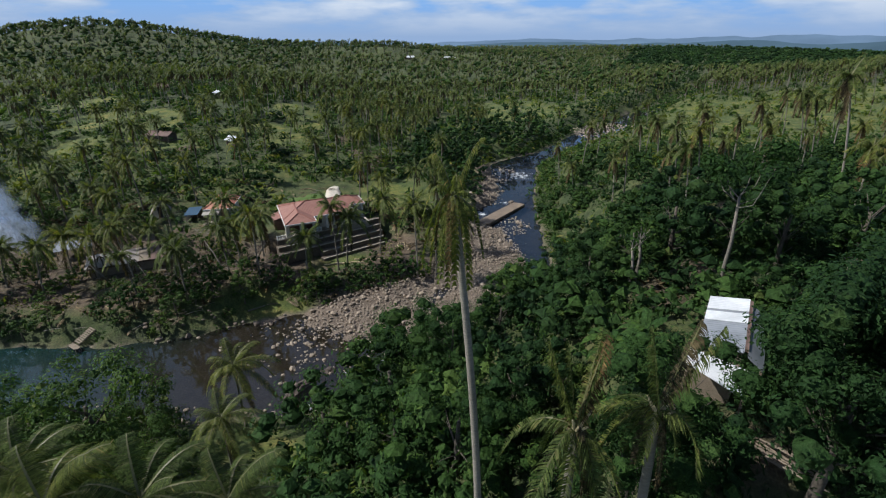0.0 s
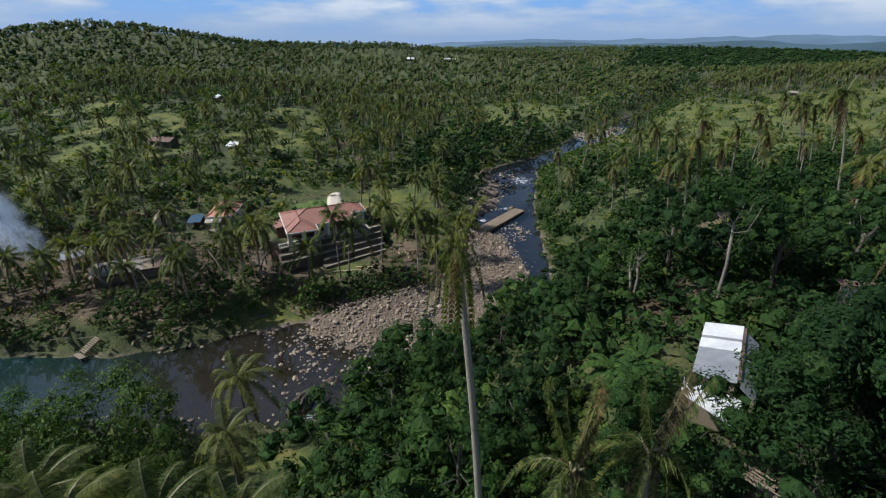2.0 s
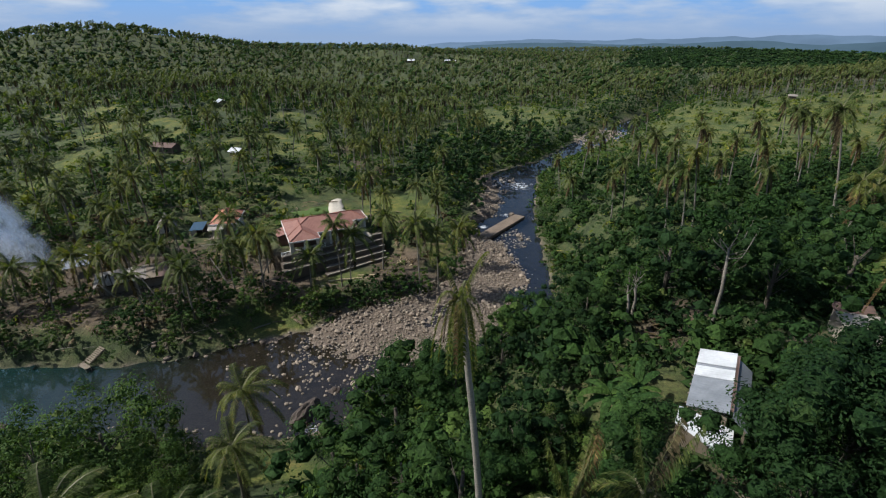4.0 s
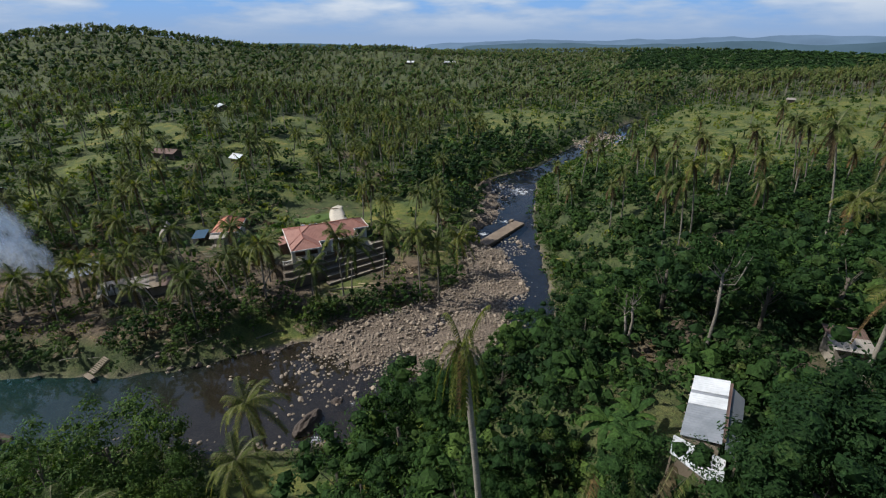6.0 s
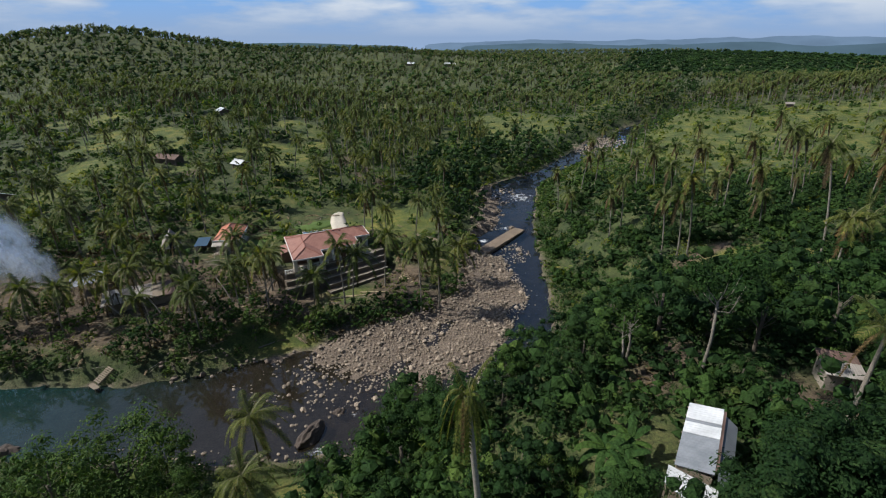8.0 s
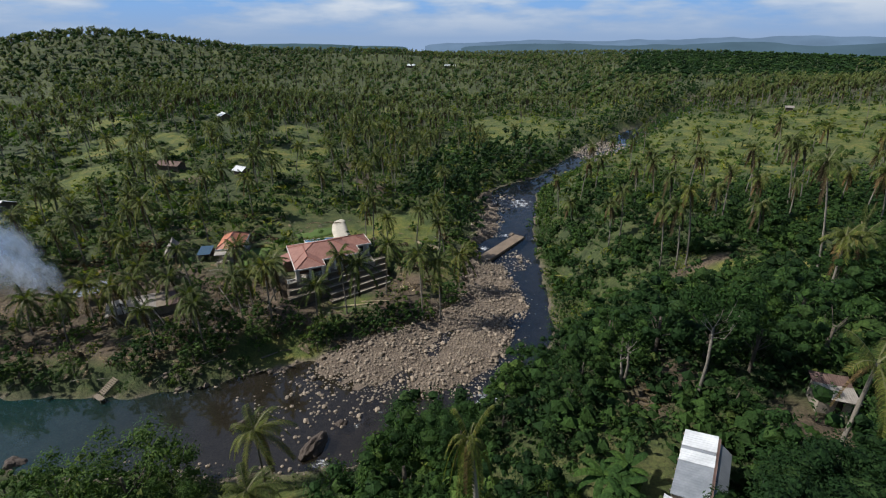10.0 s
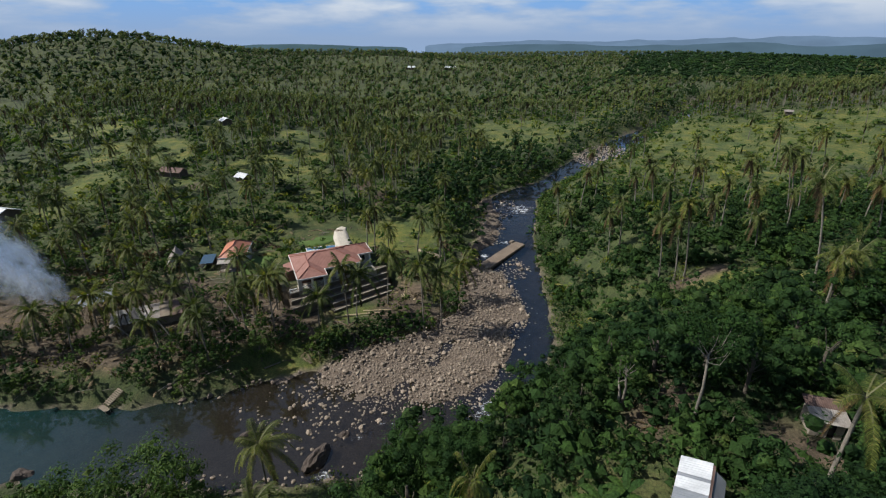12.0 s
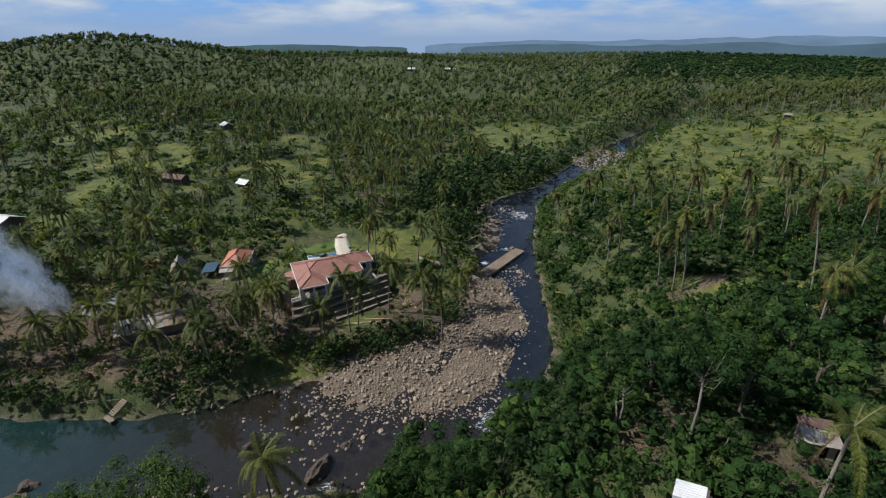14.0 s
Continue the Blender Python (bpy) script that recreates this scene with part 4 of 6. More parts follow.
def frond(length, rise, droop, pairs, leaf, index=0, rib=1, hang=0.3, seg=4, bent=False):
    """A feather leaf that grows along +x: rib, and leaflets that hang on both sides; bent: leaflets curl down in two steps."""
    s = np.linspace(0, 1, seg + 1)
    rib_pts = np.stack([length * (s - 0.13 * s ** 3), 0 * s, rise * s - droop * s ** 2.2], 1)
    V, T, I = [], [], []

    def at(q):
        return np.array([np.interp(q, s, rib_pts[:, k]) for k in range(3)])
    for j in range(seg):
        a, b, w = rib_pts[j], rib_pts[j + 1], 0.055 * (1 - 0.7 * s[j])
        n = len(V)
        V += [a + (0, w, 0), a - (0, w, 0), b + (0, w * 0.8, 0), b - (0, w * 0.8, 0)]
        T += [(n, n + 1, n + 3), (n, n + 3, n + 2)]
        I += [rib, rib]
    for k in range(pairs):
        q = 0.08 + 0.92 * (k + 0.5) / pairs
        wide = 0.9 / pairs * length * 0.5 * (1.3 if pairs < 10 else 0.85 if bent else 1.1)
        reach = leaf * (0.4 + 0.6 * math.sin(math.pi * min(1, 0.22 + 0.72 * q)) ** 0.8) * rng.uniform(0.85, 1.1)
        p, p2 = at(max(0, q - wide / length)), at(min(1, q + wide / length))
        for side in (-1, 1):
            low = reach * (0.12 + hang * rng.uniform(0.6, 1.2))
            tip = at(q) + np.array([reach * 0.45, side * reach * (0.86 - 0.5 * hang), -low])
            n = len(V)
            if bent:
                mid = (p + p2) / 2 + (tip - at(q)) * (0.55, 0.62, 0.28)
                half = (p2 - p) * 0.36
                V += [p, p2, mid - half, mid + half, tip]
                new_tris = [(n, n + 1, n + 3), (n, n + 3, n + 2), (n + 2, n + 3, n + 4)]
            else:
                V += [p, p2, tip]
                new_tris = [(n, n + 1, n + 2)]
            T += new_tris if side < 0 else [(b_, a_, c_) for a_, b_, c_ in new_tris]
            I += [index] * len(new_tris)
    return np.array(V), np.array(T), np.array(I)


def crown(fronds, pairs, length, leaf, wind=0.35, dead=2, seg=4, ragged=0.0, bent=False, droopy=1.0):
    """A palm's head at the origin, young fronds up, old ones hanging, a few dry ones below; the wind blows along +x."""
    out = []
    for k in range(fronds):
        az = k * 2.39996 + rng.uniform(-0.3, 0.3)
        old = (k + 0.5) / fronds
        dry = k >= fronds - dead
        L = length * rng.uniform(0.85, 1.08) * (0.75 if rng.random() < ragged else 1) * (0.85 if dry else 1)
        rise = L * (0.95 - 1.25 * old + rng.uniform(-0.1, 0.1)) - (0.25 * L if dry else 0)
        droop = L * (0.34 + 0.62 * droopy * old * rng.uniform(0.75, 1.25))
        flat = (0.5 + 1.0 * old if old < 0.4 else 0.9) * (0.55 if dry else 1 - 0.28 * droopy * max(0, old - 0.55))
        v, t, i = frond(L, rise, droop, pairs, leaf, 1 if dry else 0, 1 if dry else 2, hang=0.25 + 0.55 * old, seg=seg, bent=bent)
        v[:, 0] *= flat
        c, s = math.cos(az), math.sin(az)
        w = np.stack([v[:, 0] * c - v[:, 1] * s, v[:, 0] * s + v[:, 1] * c, v[:, 2]], 1)
        r = np.hypot(w[:, 0], w[:, 1])
        w[:, 0] += wind * 0.055 * r ** 2
        w[:, 1] -= wind * 0.012 * r ** 2
        out.append((w, t, i))
    return join(out)


def palm_trunk(height, bend, base=0.15, top=0.085, sides=7, seg=6, index=0):
    s = np.linspace(0, 1, seg + 1)
    pts = np.stack([bend[0] * s ** 1.6, bend[1] * s ** 1.6, height * s - 0.4 * (s == 0)], 1)
    rad = top + (base - top) * (1 - s) ** 0.8
    rad[0] = base * 1.5
    return tube(pts, rad, sides, index)


PALM_MATS = [M_FROND, M_DEAD, M_RIB]


def crown_mesh(*a, **k):
    v, t, i = crown(*a, **k)
    return mesh_of("crown", v, t, PALM_MATS, i)


CROWNS = [crown_mesh(20 + (k % 3) * 2, 17, 3.9 + 0.25 * (k % 3), 0.95, wind=0.3 + 0.2 * (k % 2), dead=(2, 1, 3, 2)[k % 4], ragged=0.25) for k in range(6)]
# compact heads with a skirt of dry fronds, on the storm-beaten slope
SKIRT_CROWNS = [crown_mesh(22, 15, 3.1 + 0.2 * (k % 3), 0.9, wind=0.15 + 0.2 * (k % 2), dead=(5, 7, 4, 6)[k % 4], ragged=0.3, droopy=1.25) for k in range(4)]
FINE_CROWNS = [crown_mesh(20, 52, 4.3, 0.95, wind=w, dead=2, seg=8, ragged=0.2, bent=True) for w in (0.9, 1.5)]
TRUNKS = {}


def coconut_palm(x, y, height, lean=(0.0, 0.0), size=1.0, head=None, z=None, label="", group="coconut palms by the river"):
    z = float(ground(x, y)) if z is None else z
    o = empty_at("coconut_palm", pose(x, y, z), label or "coconut palm with a grey trunk and drooping green fronds", "palm tree", group)
    key = (round(height * 2) / 2, round(lean[0] * 2) / 2, round(lean[1] * 2) / 2)
    if key not in TRUNKS:
        v, t, i = palm_trunk(key[0], key[1:])
        TRUNKS[key] = mesh_of("trunk", v, t, [M_TRUNK], i, flat=False)
    tr = new("trunk", TRUNKS[key])
    tr.parent = o
    heads = SKIRT_CROWNS if x > 20 else CROWNS
    cr = new("crown", head or heads[rng.integers(len(heads))])
    cr.parent = o
    turn = 0.0 if head else rng.uniform(-0.5, 0.5)
    cr.matrix_local = Matrix.LocRotScale((key[1], key[2], key[0]), Euler((0.05 * rng.normal(), 0.05 * rng.normal(), turn)), (size,) * 3)
    return o


# palms that stand apart: x, y, height, lean
PALMS = [
    (-19.7, 80.5, 13.0, -0.3), (-18.3, 81.9, 10.5, 1.0), (-24.6, 76.8, 8.5, 0.4), (-12.7, 87.9, 12.0, 0.8), (-4.7, 78.9, 14.2, -0.5), (-1.2, 80.2, 11.8, -0.5), (2.5, 92.0, 9.2, 0.3),
    (-34.3, 82.5, 8.4, 0.3), (-42.6, 87.7, 10.1, 0.0), (-37.7, 74.9, 9.5, -0.7), (-44.5, 70.5, 9.0, 0.6), (-61.4, 82.8, 8.5, 1.4), (-61.0, 75.0, 8.1, 0.4), (-66.9, 76.7, 7.6, 0.6), (-74.3, 71.4, 7.3, 1.5),
    (41.2, 73.6, 14.6, -2.2), (38.5, 77.0, 11.8, -1.5), (53.7, 89.1, 8.0, -1.2), (75.6, 99.8, 15.6, -3.3), (69.7, 103.8, 13.4, -2.4), (48.6, 55.7, 17.0, -3.3), (42.9, 46.8, 9.0, -0.4), (48.3, 50.1, 7.5, -1.0),
    (52.1, 114.4, 10.2, -1.4), (45.1, 108.0, 9.8, -1.2), (117.4, 165.9, 15.4, -2.4), (120.2, 148.0, 15.0, -3.2), (81.5, 83.3, 11.0, -2.6), (35.1, 93.9, 9.8, -1.0), (37.7, 95.1, 10.4, -1.1), (73.7, 131.2, 10.6, -1.6),
    (122.8, 130.2, 14.0, -3.6), (47.4, 95.0, 9.5, -1.3), (33.0, 116.4, 7.6, -0.8), (65.3, 130.8, 10.6, -1.5), (54.8, 77.3, 7.4, -1.2), (76.8, 98.0, 14.0, -3.0), (77.4, 101.5, 14.8, -3.2), (40.2, 74.8, 12.0, -1.6),
    (186.6, 312.6, 14.6, -2.0), (186.7, 289.8, 13.4, -2.0), (204.3, 289.4, 14.6, -2.6), (230.6, 289.6, 13.2, -2.6), (204.3, 235.0, 16.0, -3.5), (-23.3, 42.9, 9.2, 0.0), (-20.4, 33.5, 7.0, 0.2)]
for x, y, h, lean in PALMS:
    coconut_palm(x, y, h, (lean, 0.0), rng.uniform(0.95, 1.12) * (1.12 if x < 6 else 1), head=FINE_CROWNS[0] if y < 60 and x < 20 else None)


def near_palms():
    """The palms closest to the camera's line."""
    for x, y, top, size, head in ((-19.3, 15.5, 22.2, 1.25, 1), (-15.0, 15.9, 22.0, 1.2, 0), (-11.0, 16.2, 21.6, 1.1, 1), (-23.5, 18.5, 20.6, 1.2, 0)):
        coconut_palm(x, y, top - float(ground(x, y)), (0.3, 0), size, FINE_CROWNS[head], label="coconut palm with wind-blown green fronds", group="palms below the lookout")
    # slender palm whose head hangs down
    o = empty_at("coconut_palm", pose(1.5, 13.3, float(ground(1.5, 13.3))), "tall slender coconut palm with a narrow crown of hanging fronds", "palm tree")
    hgt = 37.8 - float(ground(1.5, 13.3))
    mesh_part("trunk", palm_trunk(hgt, (-1.2, 0.0), 0.16, 0.11, 9, 14), [M_TRUNK], o, flat=False)
    out = []
    for k in range(24):
        az = k * 2.4 + rng.uniform(-0.3, 0.3)
        young = k < 6
        L = rng.uniform(2.6, 3.6)
        v, t, i = frond(L, 3.2 - 0.35 * k if young else rng.uniform(-0.2, 0.9), 1.5 + 0.3 * k if young else rng.uniform(2.0, 3.4), 26, 0.6, 1 if k in (15, 22) else 0, 2, seg=7, bent=True)
        v[:, 0] *= 0.3 if young else rng.uniform(0.14, 0.36)
        v[:, 1] *= 0.36
        c, s = math.cos(az), math.sin(az)
        out.append((np.stack([v[:, 0] * c - v[:, 1] * s - 1.2, v[:, 0] * s + v[:, 1] * c, v[:, 2] + hgt], 1), t, i))
    mesh_part("crown", join(out), PALM_MATS, o)


near_palms()


def hull_of(level_of_detail):
    bm = bmesh.new()
    bmesh.ops.create_icosphere(bm, subdivisions=level_of_detail, radius=1.0)
    v, t = np.array([p.co[:] for p in bm.verts]), np.array([[q.index for q in f.verts] for f in bm.faces])
    bm.free()
    return v, t


HULLS = {k: hull_of(k) for k in (1,)}
HULLS[3] = np.array([(1, 0, 0), (-1, 0, 0), (0, 1, 0), (0, -1, 0), (0, 0, 1), (0, 0, -0.8)]), np.array([(0, 2, 4), (2, 1, 4), (1, 3, 4), (3, 0, 4), (2, 0, 5), (1, 2, 5), (3, 1, 5), (0, 3, 5)])


def leaves(centres, radius, count, size, index=0, squash=0.8, core=1, packed=0.6):
    """Leaf blades set about clump centres, turned outwards and every way, round uneven cores of packed foliage."""
    C = np.asarray(centres)
    which = rng.integers(0, len(C), count)
    d = rng.normal(size=(count, 3))
    d /= np.linalg.norm(d, axis=1)[:, None]
    every = np.asarray(radius) if np.ndim(radius) else np.full(len(C), radius)
    r = every[which]
    p = C[which] + d * (r * rng.uniform(0.62, 1.14, count))[:, None] * (1, 1, squash)
    face = d + (0, 0, 0.5) + 0.3 * rng.normal(size=(count, 3))
    face /= np.linalg.norm(face, axis=1)[:, None]
    a = np.cross(face, rng.normal(size=(count, 3)))
    a /= np.linalg.norm(a, axis=1)[:, None] + 1e-9
    b = np.cross(face, a)
    s = size * rng.uniform(0.6, 1.3, count)[:, None]
    V = np.stack([p - a * s, p + b * s * 0.42, p + a * s, p - b * s * 0.42], 1).reshape(-1, 3)
    n = np.arange(count)[:, None] * 4
    T = np.concatenate([n + (0, 1, 2), n + (0, 2, 3)], 1).reshape(-1, 3)
    pieces = [(V, T, np.full(len(T), index))]
    if core:
        v, t = HULLS[core]
        for c, q in zip(C, every):
            pieces.append((c + v * rng.uniform(0.7, 1.08, (len(v), 1)) * q * packed * (1, 1, squash), t, np.full(len(t), index)))
    return join(pieces)


def tree_parts(height, spread, clumps, count, size, trunk=0.14, low=0.3, core=1, packed=0.6):
    """Trunk with limbs, and the crown of leaves on them."""
    tips, wood = [], [tube([(0, 0, -0.4), (0.1, 0, height * 0.3), (0.15, 0.1, height * 0.62)], [trunk * 1.3, trunk, trunk * 0.6], 6)]
    for k in range(clumps):
        az = k * 2.4 + rng.uniform(-0.5, 0.5)
        up = height * rng.uniform(low, 0.95)
        r = spread * (1 - 0.75 * abs(up / height - 0.55)) * rng.uniform(0.45, 1.05)
        tip = (r * math.cos(az), r * math.sin(az), up)
        tips.append(tip)
        if k % 4 == 0:
            z0 = up * rng.uniform(0.4, 0.65)
            wood.append(tube([(0.1, 0, z0), (tip[0] * 0.5, tip[1] * 0.5, (z0 + up) * 0.5), (tip[0] * 0.6, tip[1] * 0.6, up * 0.82)], [trunk * 0.3, trunk * 0.17, trunk * 0.07], 4))
    radii = spread * rng.uniform(0.16, 0.34, clumps)
    return join(wood), leaves(tips, radii, count, size, core=core, packed=packed)


def tree_kind(material, *a, **k):
    wood, green = tree_parts(*a, **k)
    return mesh_of("trunk", wood[0], wood[1], [M_BARK], wood[2], flat=False), mesh_of("crown", green[0], green[1], [material], green[2])


def tree(kind, x, y, size, label, group="", turn=None, name="broadleaf_tree"):
    o = empty_at(name, pose(x, y, float(ground(x, y)), 0, 0, rng.uniform(0, 360) if turn is None else turn), label, "tree", group)
    for n, me in zip(("trunk", "crown"), kind):
        p = new(n, me)
        p.parent = o
        p.scale = (size,) * 3
    return o


BIG_TREE = tree_kind(M_DARK_SHADE_LEAF, 10.0, 3.4, 70, 12500, 0.105, 0.18, 0.38)
NEAR_KINDS = [tree_kind(M_DARK_SHADE_LEAF, 8.0, 3.8, 46, 8200, 0.1), tree_kind(M_LEAF, 7.5, 3.6, 44, 7800, 0.1), tree_kind(M_SCRUB, 6.5, 3.4, 42, 5600, 0.105, core=3, packed=0.35)]
FINE_KINDS = [tree_kind(m, h, r, c, n, s) for m, h, r, c, n, s in ((M_LEAF, 6, 3.0, 30, 1200, 0.14), (M_DARK_SHADE_LEAF, 6.5, 3.2, 32, 1250, 0.14), (M_SCRUB, 5.5, 3.0, 28, 1150, 0.14), (M_LEAF, 5, 3.0, 28, 1150, 0.14))]
MID_KINDS = [tree_kind(m, h, r, c, n, s) for m, h, r, c, n, s in ((M_LEAF, 7, 3.2, 24, 560, 0.19), (M_DARK_SHADE_LEAF, 8, 3.6, 26, 600, 0.2), (M_SCRUB, 6, 3.2, 22, 540, 0.19), (M_DARK_SHADE_LEAF, 7, 3.4, 26, 580, 0.2), (M_LEAF, 5, 3, 20, 520, 0.18))]
for x, y, k, s in ((9.0, 14.2, 1, 0.76), (7.3, 13.2, 1, 0.7), (7.8, 38.6, 1, 0.72), (-2.6, 32.6, 1, 1.12), (-5.6, 33.6, 1, 1.1), (-7.0, 29.8, 2, 0.95), (0.6, 28.6, 1, 0.8), (16.6, 12.4, 0, 1.1), (19.8, 11.5, 0, 1.1), (22.5, 14.5, 0, 1.05), (26.5, 16.5, 0, 1.0), (30.5, 18.5, 1, 1.0), (6.4, 20.5, 2, 0.5), (2.9, 18.0, 1, 0.6), (-34.5, 36.0, 2, 1.95), (-29.3, 34.6, 2, 1.2), (-27.0, 30.0, 2, 0.95), (-38.8, 32.5, 2, 1.7)):
    tree(NEAR_KINDS[k], x, y, s, "dense dark green broadleaf tree on the near slope", "near broadleaf trees")
for x, y, s in ((13.3, 12.0, 1.0), (16.2, 14.2, 0.92)):
    tree(BIG_TREE, x, y, s, "tall dark green broadleaf tree beside the zinc shed", "near broadleaf trees")


def free_of_things(x, y, margin=0.0):
    """Clear of the river, the buildings and their yards."""
    ok = inside_by(CORRIDOR, x, y) < -1.0 - margin
    for cx, cy, r in ((-28, 94, 14), (-22, 86, 9), (-34, 86, 6), (-51, 103, 8), (-45, 102, 5), (-51, 95, 5), (-63.6, 101, 4), (-63, 95, 3), (-66.5, 150, 5), (-65, 144, 4), (-103.5, 227, 6), (-101, 220, 5), (-98, 212, 6), (-94, 203, 5), (-90, 194, 5), (-121, 113, 5), (-60, 77.5, 6), (-56, 78, 5), (12, 18, 3.6), (15, 23, 2.6), (13.6, 20.5, 3.9), (15.2, 28.4, 2.2), (18.2, 26.6, 2.2), (26.5, 23.5, 2.6), (10.6, 16, 3.0), (-84, 83, 9), (-96, 84, 8), (-63, 88.5, 4), (-47, 91, 4), (-64.5, 139, 5), (-60, 70.5, 3), (28, 26.5, 2.8), (25.5, 24.5, 3.4), (23.5, 25.5, 2.6), (24.2, 22.5, 2.4), (22.5, 21.5, 1.8), (5.5, 50, 3.5), (3.2, 44.5, 3.2), (1.8, 40.5, 2.2), (-27, 118, 7), (-57, 100, 5), (-49, 98, 5), (-47.5, 95, 5), (-45, 91, 3.5), (-62, 95.5, 4), (-60.5, 96, 4.5), (-58.5, 92, 4),
                     (-91, 154, 7), (-131, 126, 6), (-127, 120, 5), (-56, 62, 4), (-48, 96, 6), (0, 0, 9), (-18.5, 36, 6), (-17.5, 31.5, 4), (1.5, 13.3, 1.5), (11.4, 22.5, 2.6), (10.2, 24.2, 2.0), (9.8, 20.2, 1.8), (12.6, 25.4, 2.2), (13.2, 14.8, 2.6), (11.6, 12.6, 2.2), (4.2, 10.6, 2.4), (6.5, 10.7, 2.4), (7.6, 12.4, 1.6), (-15.5, 31, 4.5), (-17, 34, 4), (-14, 27.5, 3), (-11.8, 33, 2.6), (-12.5, 37.5, 3.5), (-10.5, 28.5, 1.8), (6, 46, 4), (2.6, 38, 3.4), (2.2, 34, 2.4), (3.8, 42, 3.4), (1.8, 30, 2.0), (-62, 97, 5), (-60, 92, 4), (-57.5, 87, 4), (-38, 121, 7), (-29, 124, 7), (190, 268, 6), (-70, 82, 4)):
        ok &= np.hypot(x - cx, y - cy) > r + margin
    return ok


def scattered(x0, x1, y0, y1, step):
    a, b = np.meshgrid(np.arange(x0, x1, step), np.arange(y0, y1, step))
    return (a + rng.uniform(-0.48, 0.48, a.shape) * step).ravel(), (b + rng.uniform(-0.48, 0.48, b.shape) * step).ravel()


def in_valley(x, y):
    return np.abs(x) < 1.2 * y + 55


# broadleaf woods on the near slope and along the upper river
def wood_density(x, y):
    d = -inside_by(CORRIDOR, x, y)
    right = (x > -4) & (y < 74 + 0.2 * x) & (y > 14)
    near_bank = (x > np.where(y < 42, -9.0, -13.0)) & (x < 16) & (y > 20) & (y < 52)
    left_bank = (x < -25) & (y < 42) & (y > 14)
    right_bank = (x > 18) & (x < 75) & (y > 60) & (y < 120) & (d < 15)
    gorge = (y > 118) & (y < 480) & (d < np.where(y > 205, 9, 24)) & (x < np.maximum(20, 28 + 0.82 * (y - 170)))
    gorge |= (y > 250) & (y < 480) & (d < 12)
    field = (x > 14) & (x < 75) & (y > 222) & (y < 305) & (d > 7)
    edge = (x > 15) & (y > 55) & (y < 150) & (d < 9)
    p = np.where(x > 34, 0.5, 0.95) * right + 0.95 * near_bank + 0.8 * right_bank * (1 - d / 50) + 0.95 * gorge + 0.9 * left_bank + 0.9 * edge
    p = np.maximum(p, np.where((x > 26) & (x > 0.36 * y - 20), np.where(y < 112, 0.85, np.where(y < 140, 0.6, 0.16)), 0.3 * (y < 150) + 0.22) * (y > 66) * (y < 330))
    p = p * (1 - 0.93 * open_ground(x, y)) * (1 - 0.95 * spots(SOILS, x, y))
    p = np.maximum(p, 0.95 * (y > 212) * (y < 480) * (d < 9))
    p = np.where(field, 0.04 * p, p) * (np.hypot(x - 200, y - 385) > 24)
    return np.clip(p, 0, 1)


def plant_woods():
    x, y = scattered(-170, 330, 8, 480, 4.3)
    keep = in_valley(x, y) & free_of_things(x, y, -0.3) & (rng.random(len(x)) < wood_density(x, y))
    x, y = x[keep], y[keep]
    order = np.argsort(y)
    x, y = x[order], y[order]
    first = np.concatenate([np.flatnonzero(y < 48), np.flatnonzero((y >= 48) & (x < 6) & (y < 100)), np.flatnonzero((y >= 48) & ((x >= 6) | (y >= 100)))])
    x, y = x[first], y[first]
    things = 250
    for a, b in zip(x[:things], y[:things]):
        k = FINE_KINDS[2 if a < -14 else (0, 1, 3, 1, 3)[rng.integers(5)]] if b < 50 else MID_KINDS[rng.integers(len(MID_KINDS))]
        tree(k, a, b, rng.uniform(0.5, 1.2) * (1.0 if a < -24 and b < 45 else 1.3 if -15 < a < 1 and 24 < b < 50 else 0.85 if a < 16 and 24 < b < 56 else 1.05 if b < 50 else 0.5 if a < 8 else 0.95), "leafy green broadleaf tree in thick scrub", "scrub trees on the slope")
    close = [tree_parts(h, r, c, n, s, core=3, packed=0.75)[1] for h, r, c, n, s in ((7, 3.3, 14, 120, 0.28), (6, 3.2, 14, 120, 0.28), (8, 3.4, 14, 120, 0.28))]
    kinds = []
    for h, r, c, n, s in ((8, 3.6, 8, 20, 0.6), (7, 3.8, 8, 20, 0.6), (9, 3.4, 8, 20, 0.6)):
        kinds.append(tree_parts(h, r, c, n, s, core=3, packed=0.85)[1])
    pieces = []
    for a, b in zip(x[things:], y[things:]):
        k = (kinds if b > 130 else close)[rng.integers(3)]
        v, t, i = placed(k, a, b, float(ground(a, b)), rng.uniform(0, 6.28), rng.uniform(0.6, 1.15) * (0.95 if b > 205 and a < 0.7 * b else (1.5 if b > 150 else 1.2) if b > 118 and -inside_by(CORRIDOR, a, b) < 20 and a < max(20, 28 + 0.82 * (b - 170)) else 1.05 if b > 250 and -inside_by(CORRIDOR, a, b) < 14 else 0.55 if a < 6 and b < 118 else 0.7))
        # right slope gets dark leaf in its mix, imitating cloud shade
        pieces.append((v, t, np.full(len(t), (1, 1, 0)[rng.integers(3)] if b > 118 and -inside_by(CORRIDOR, a, b) < 24 and a < max(20, 28 + 0.82 * (b - 170)) else (0, 1, 0)[rng.integers(3)] if a > 15 and b < 118 else (0, 2, 2)[rng.integers(3)])))
    v, t, i = join(pieces)
    tagged(new("far_woods", mesh_of("far_woods", v, t, [M_LEAF, M_DARK_SHADE_LEAF, M_SCRUB], i)), "dense green broadleaf woods along the upper river", "woods", kind="stuff")


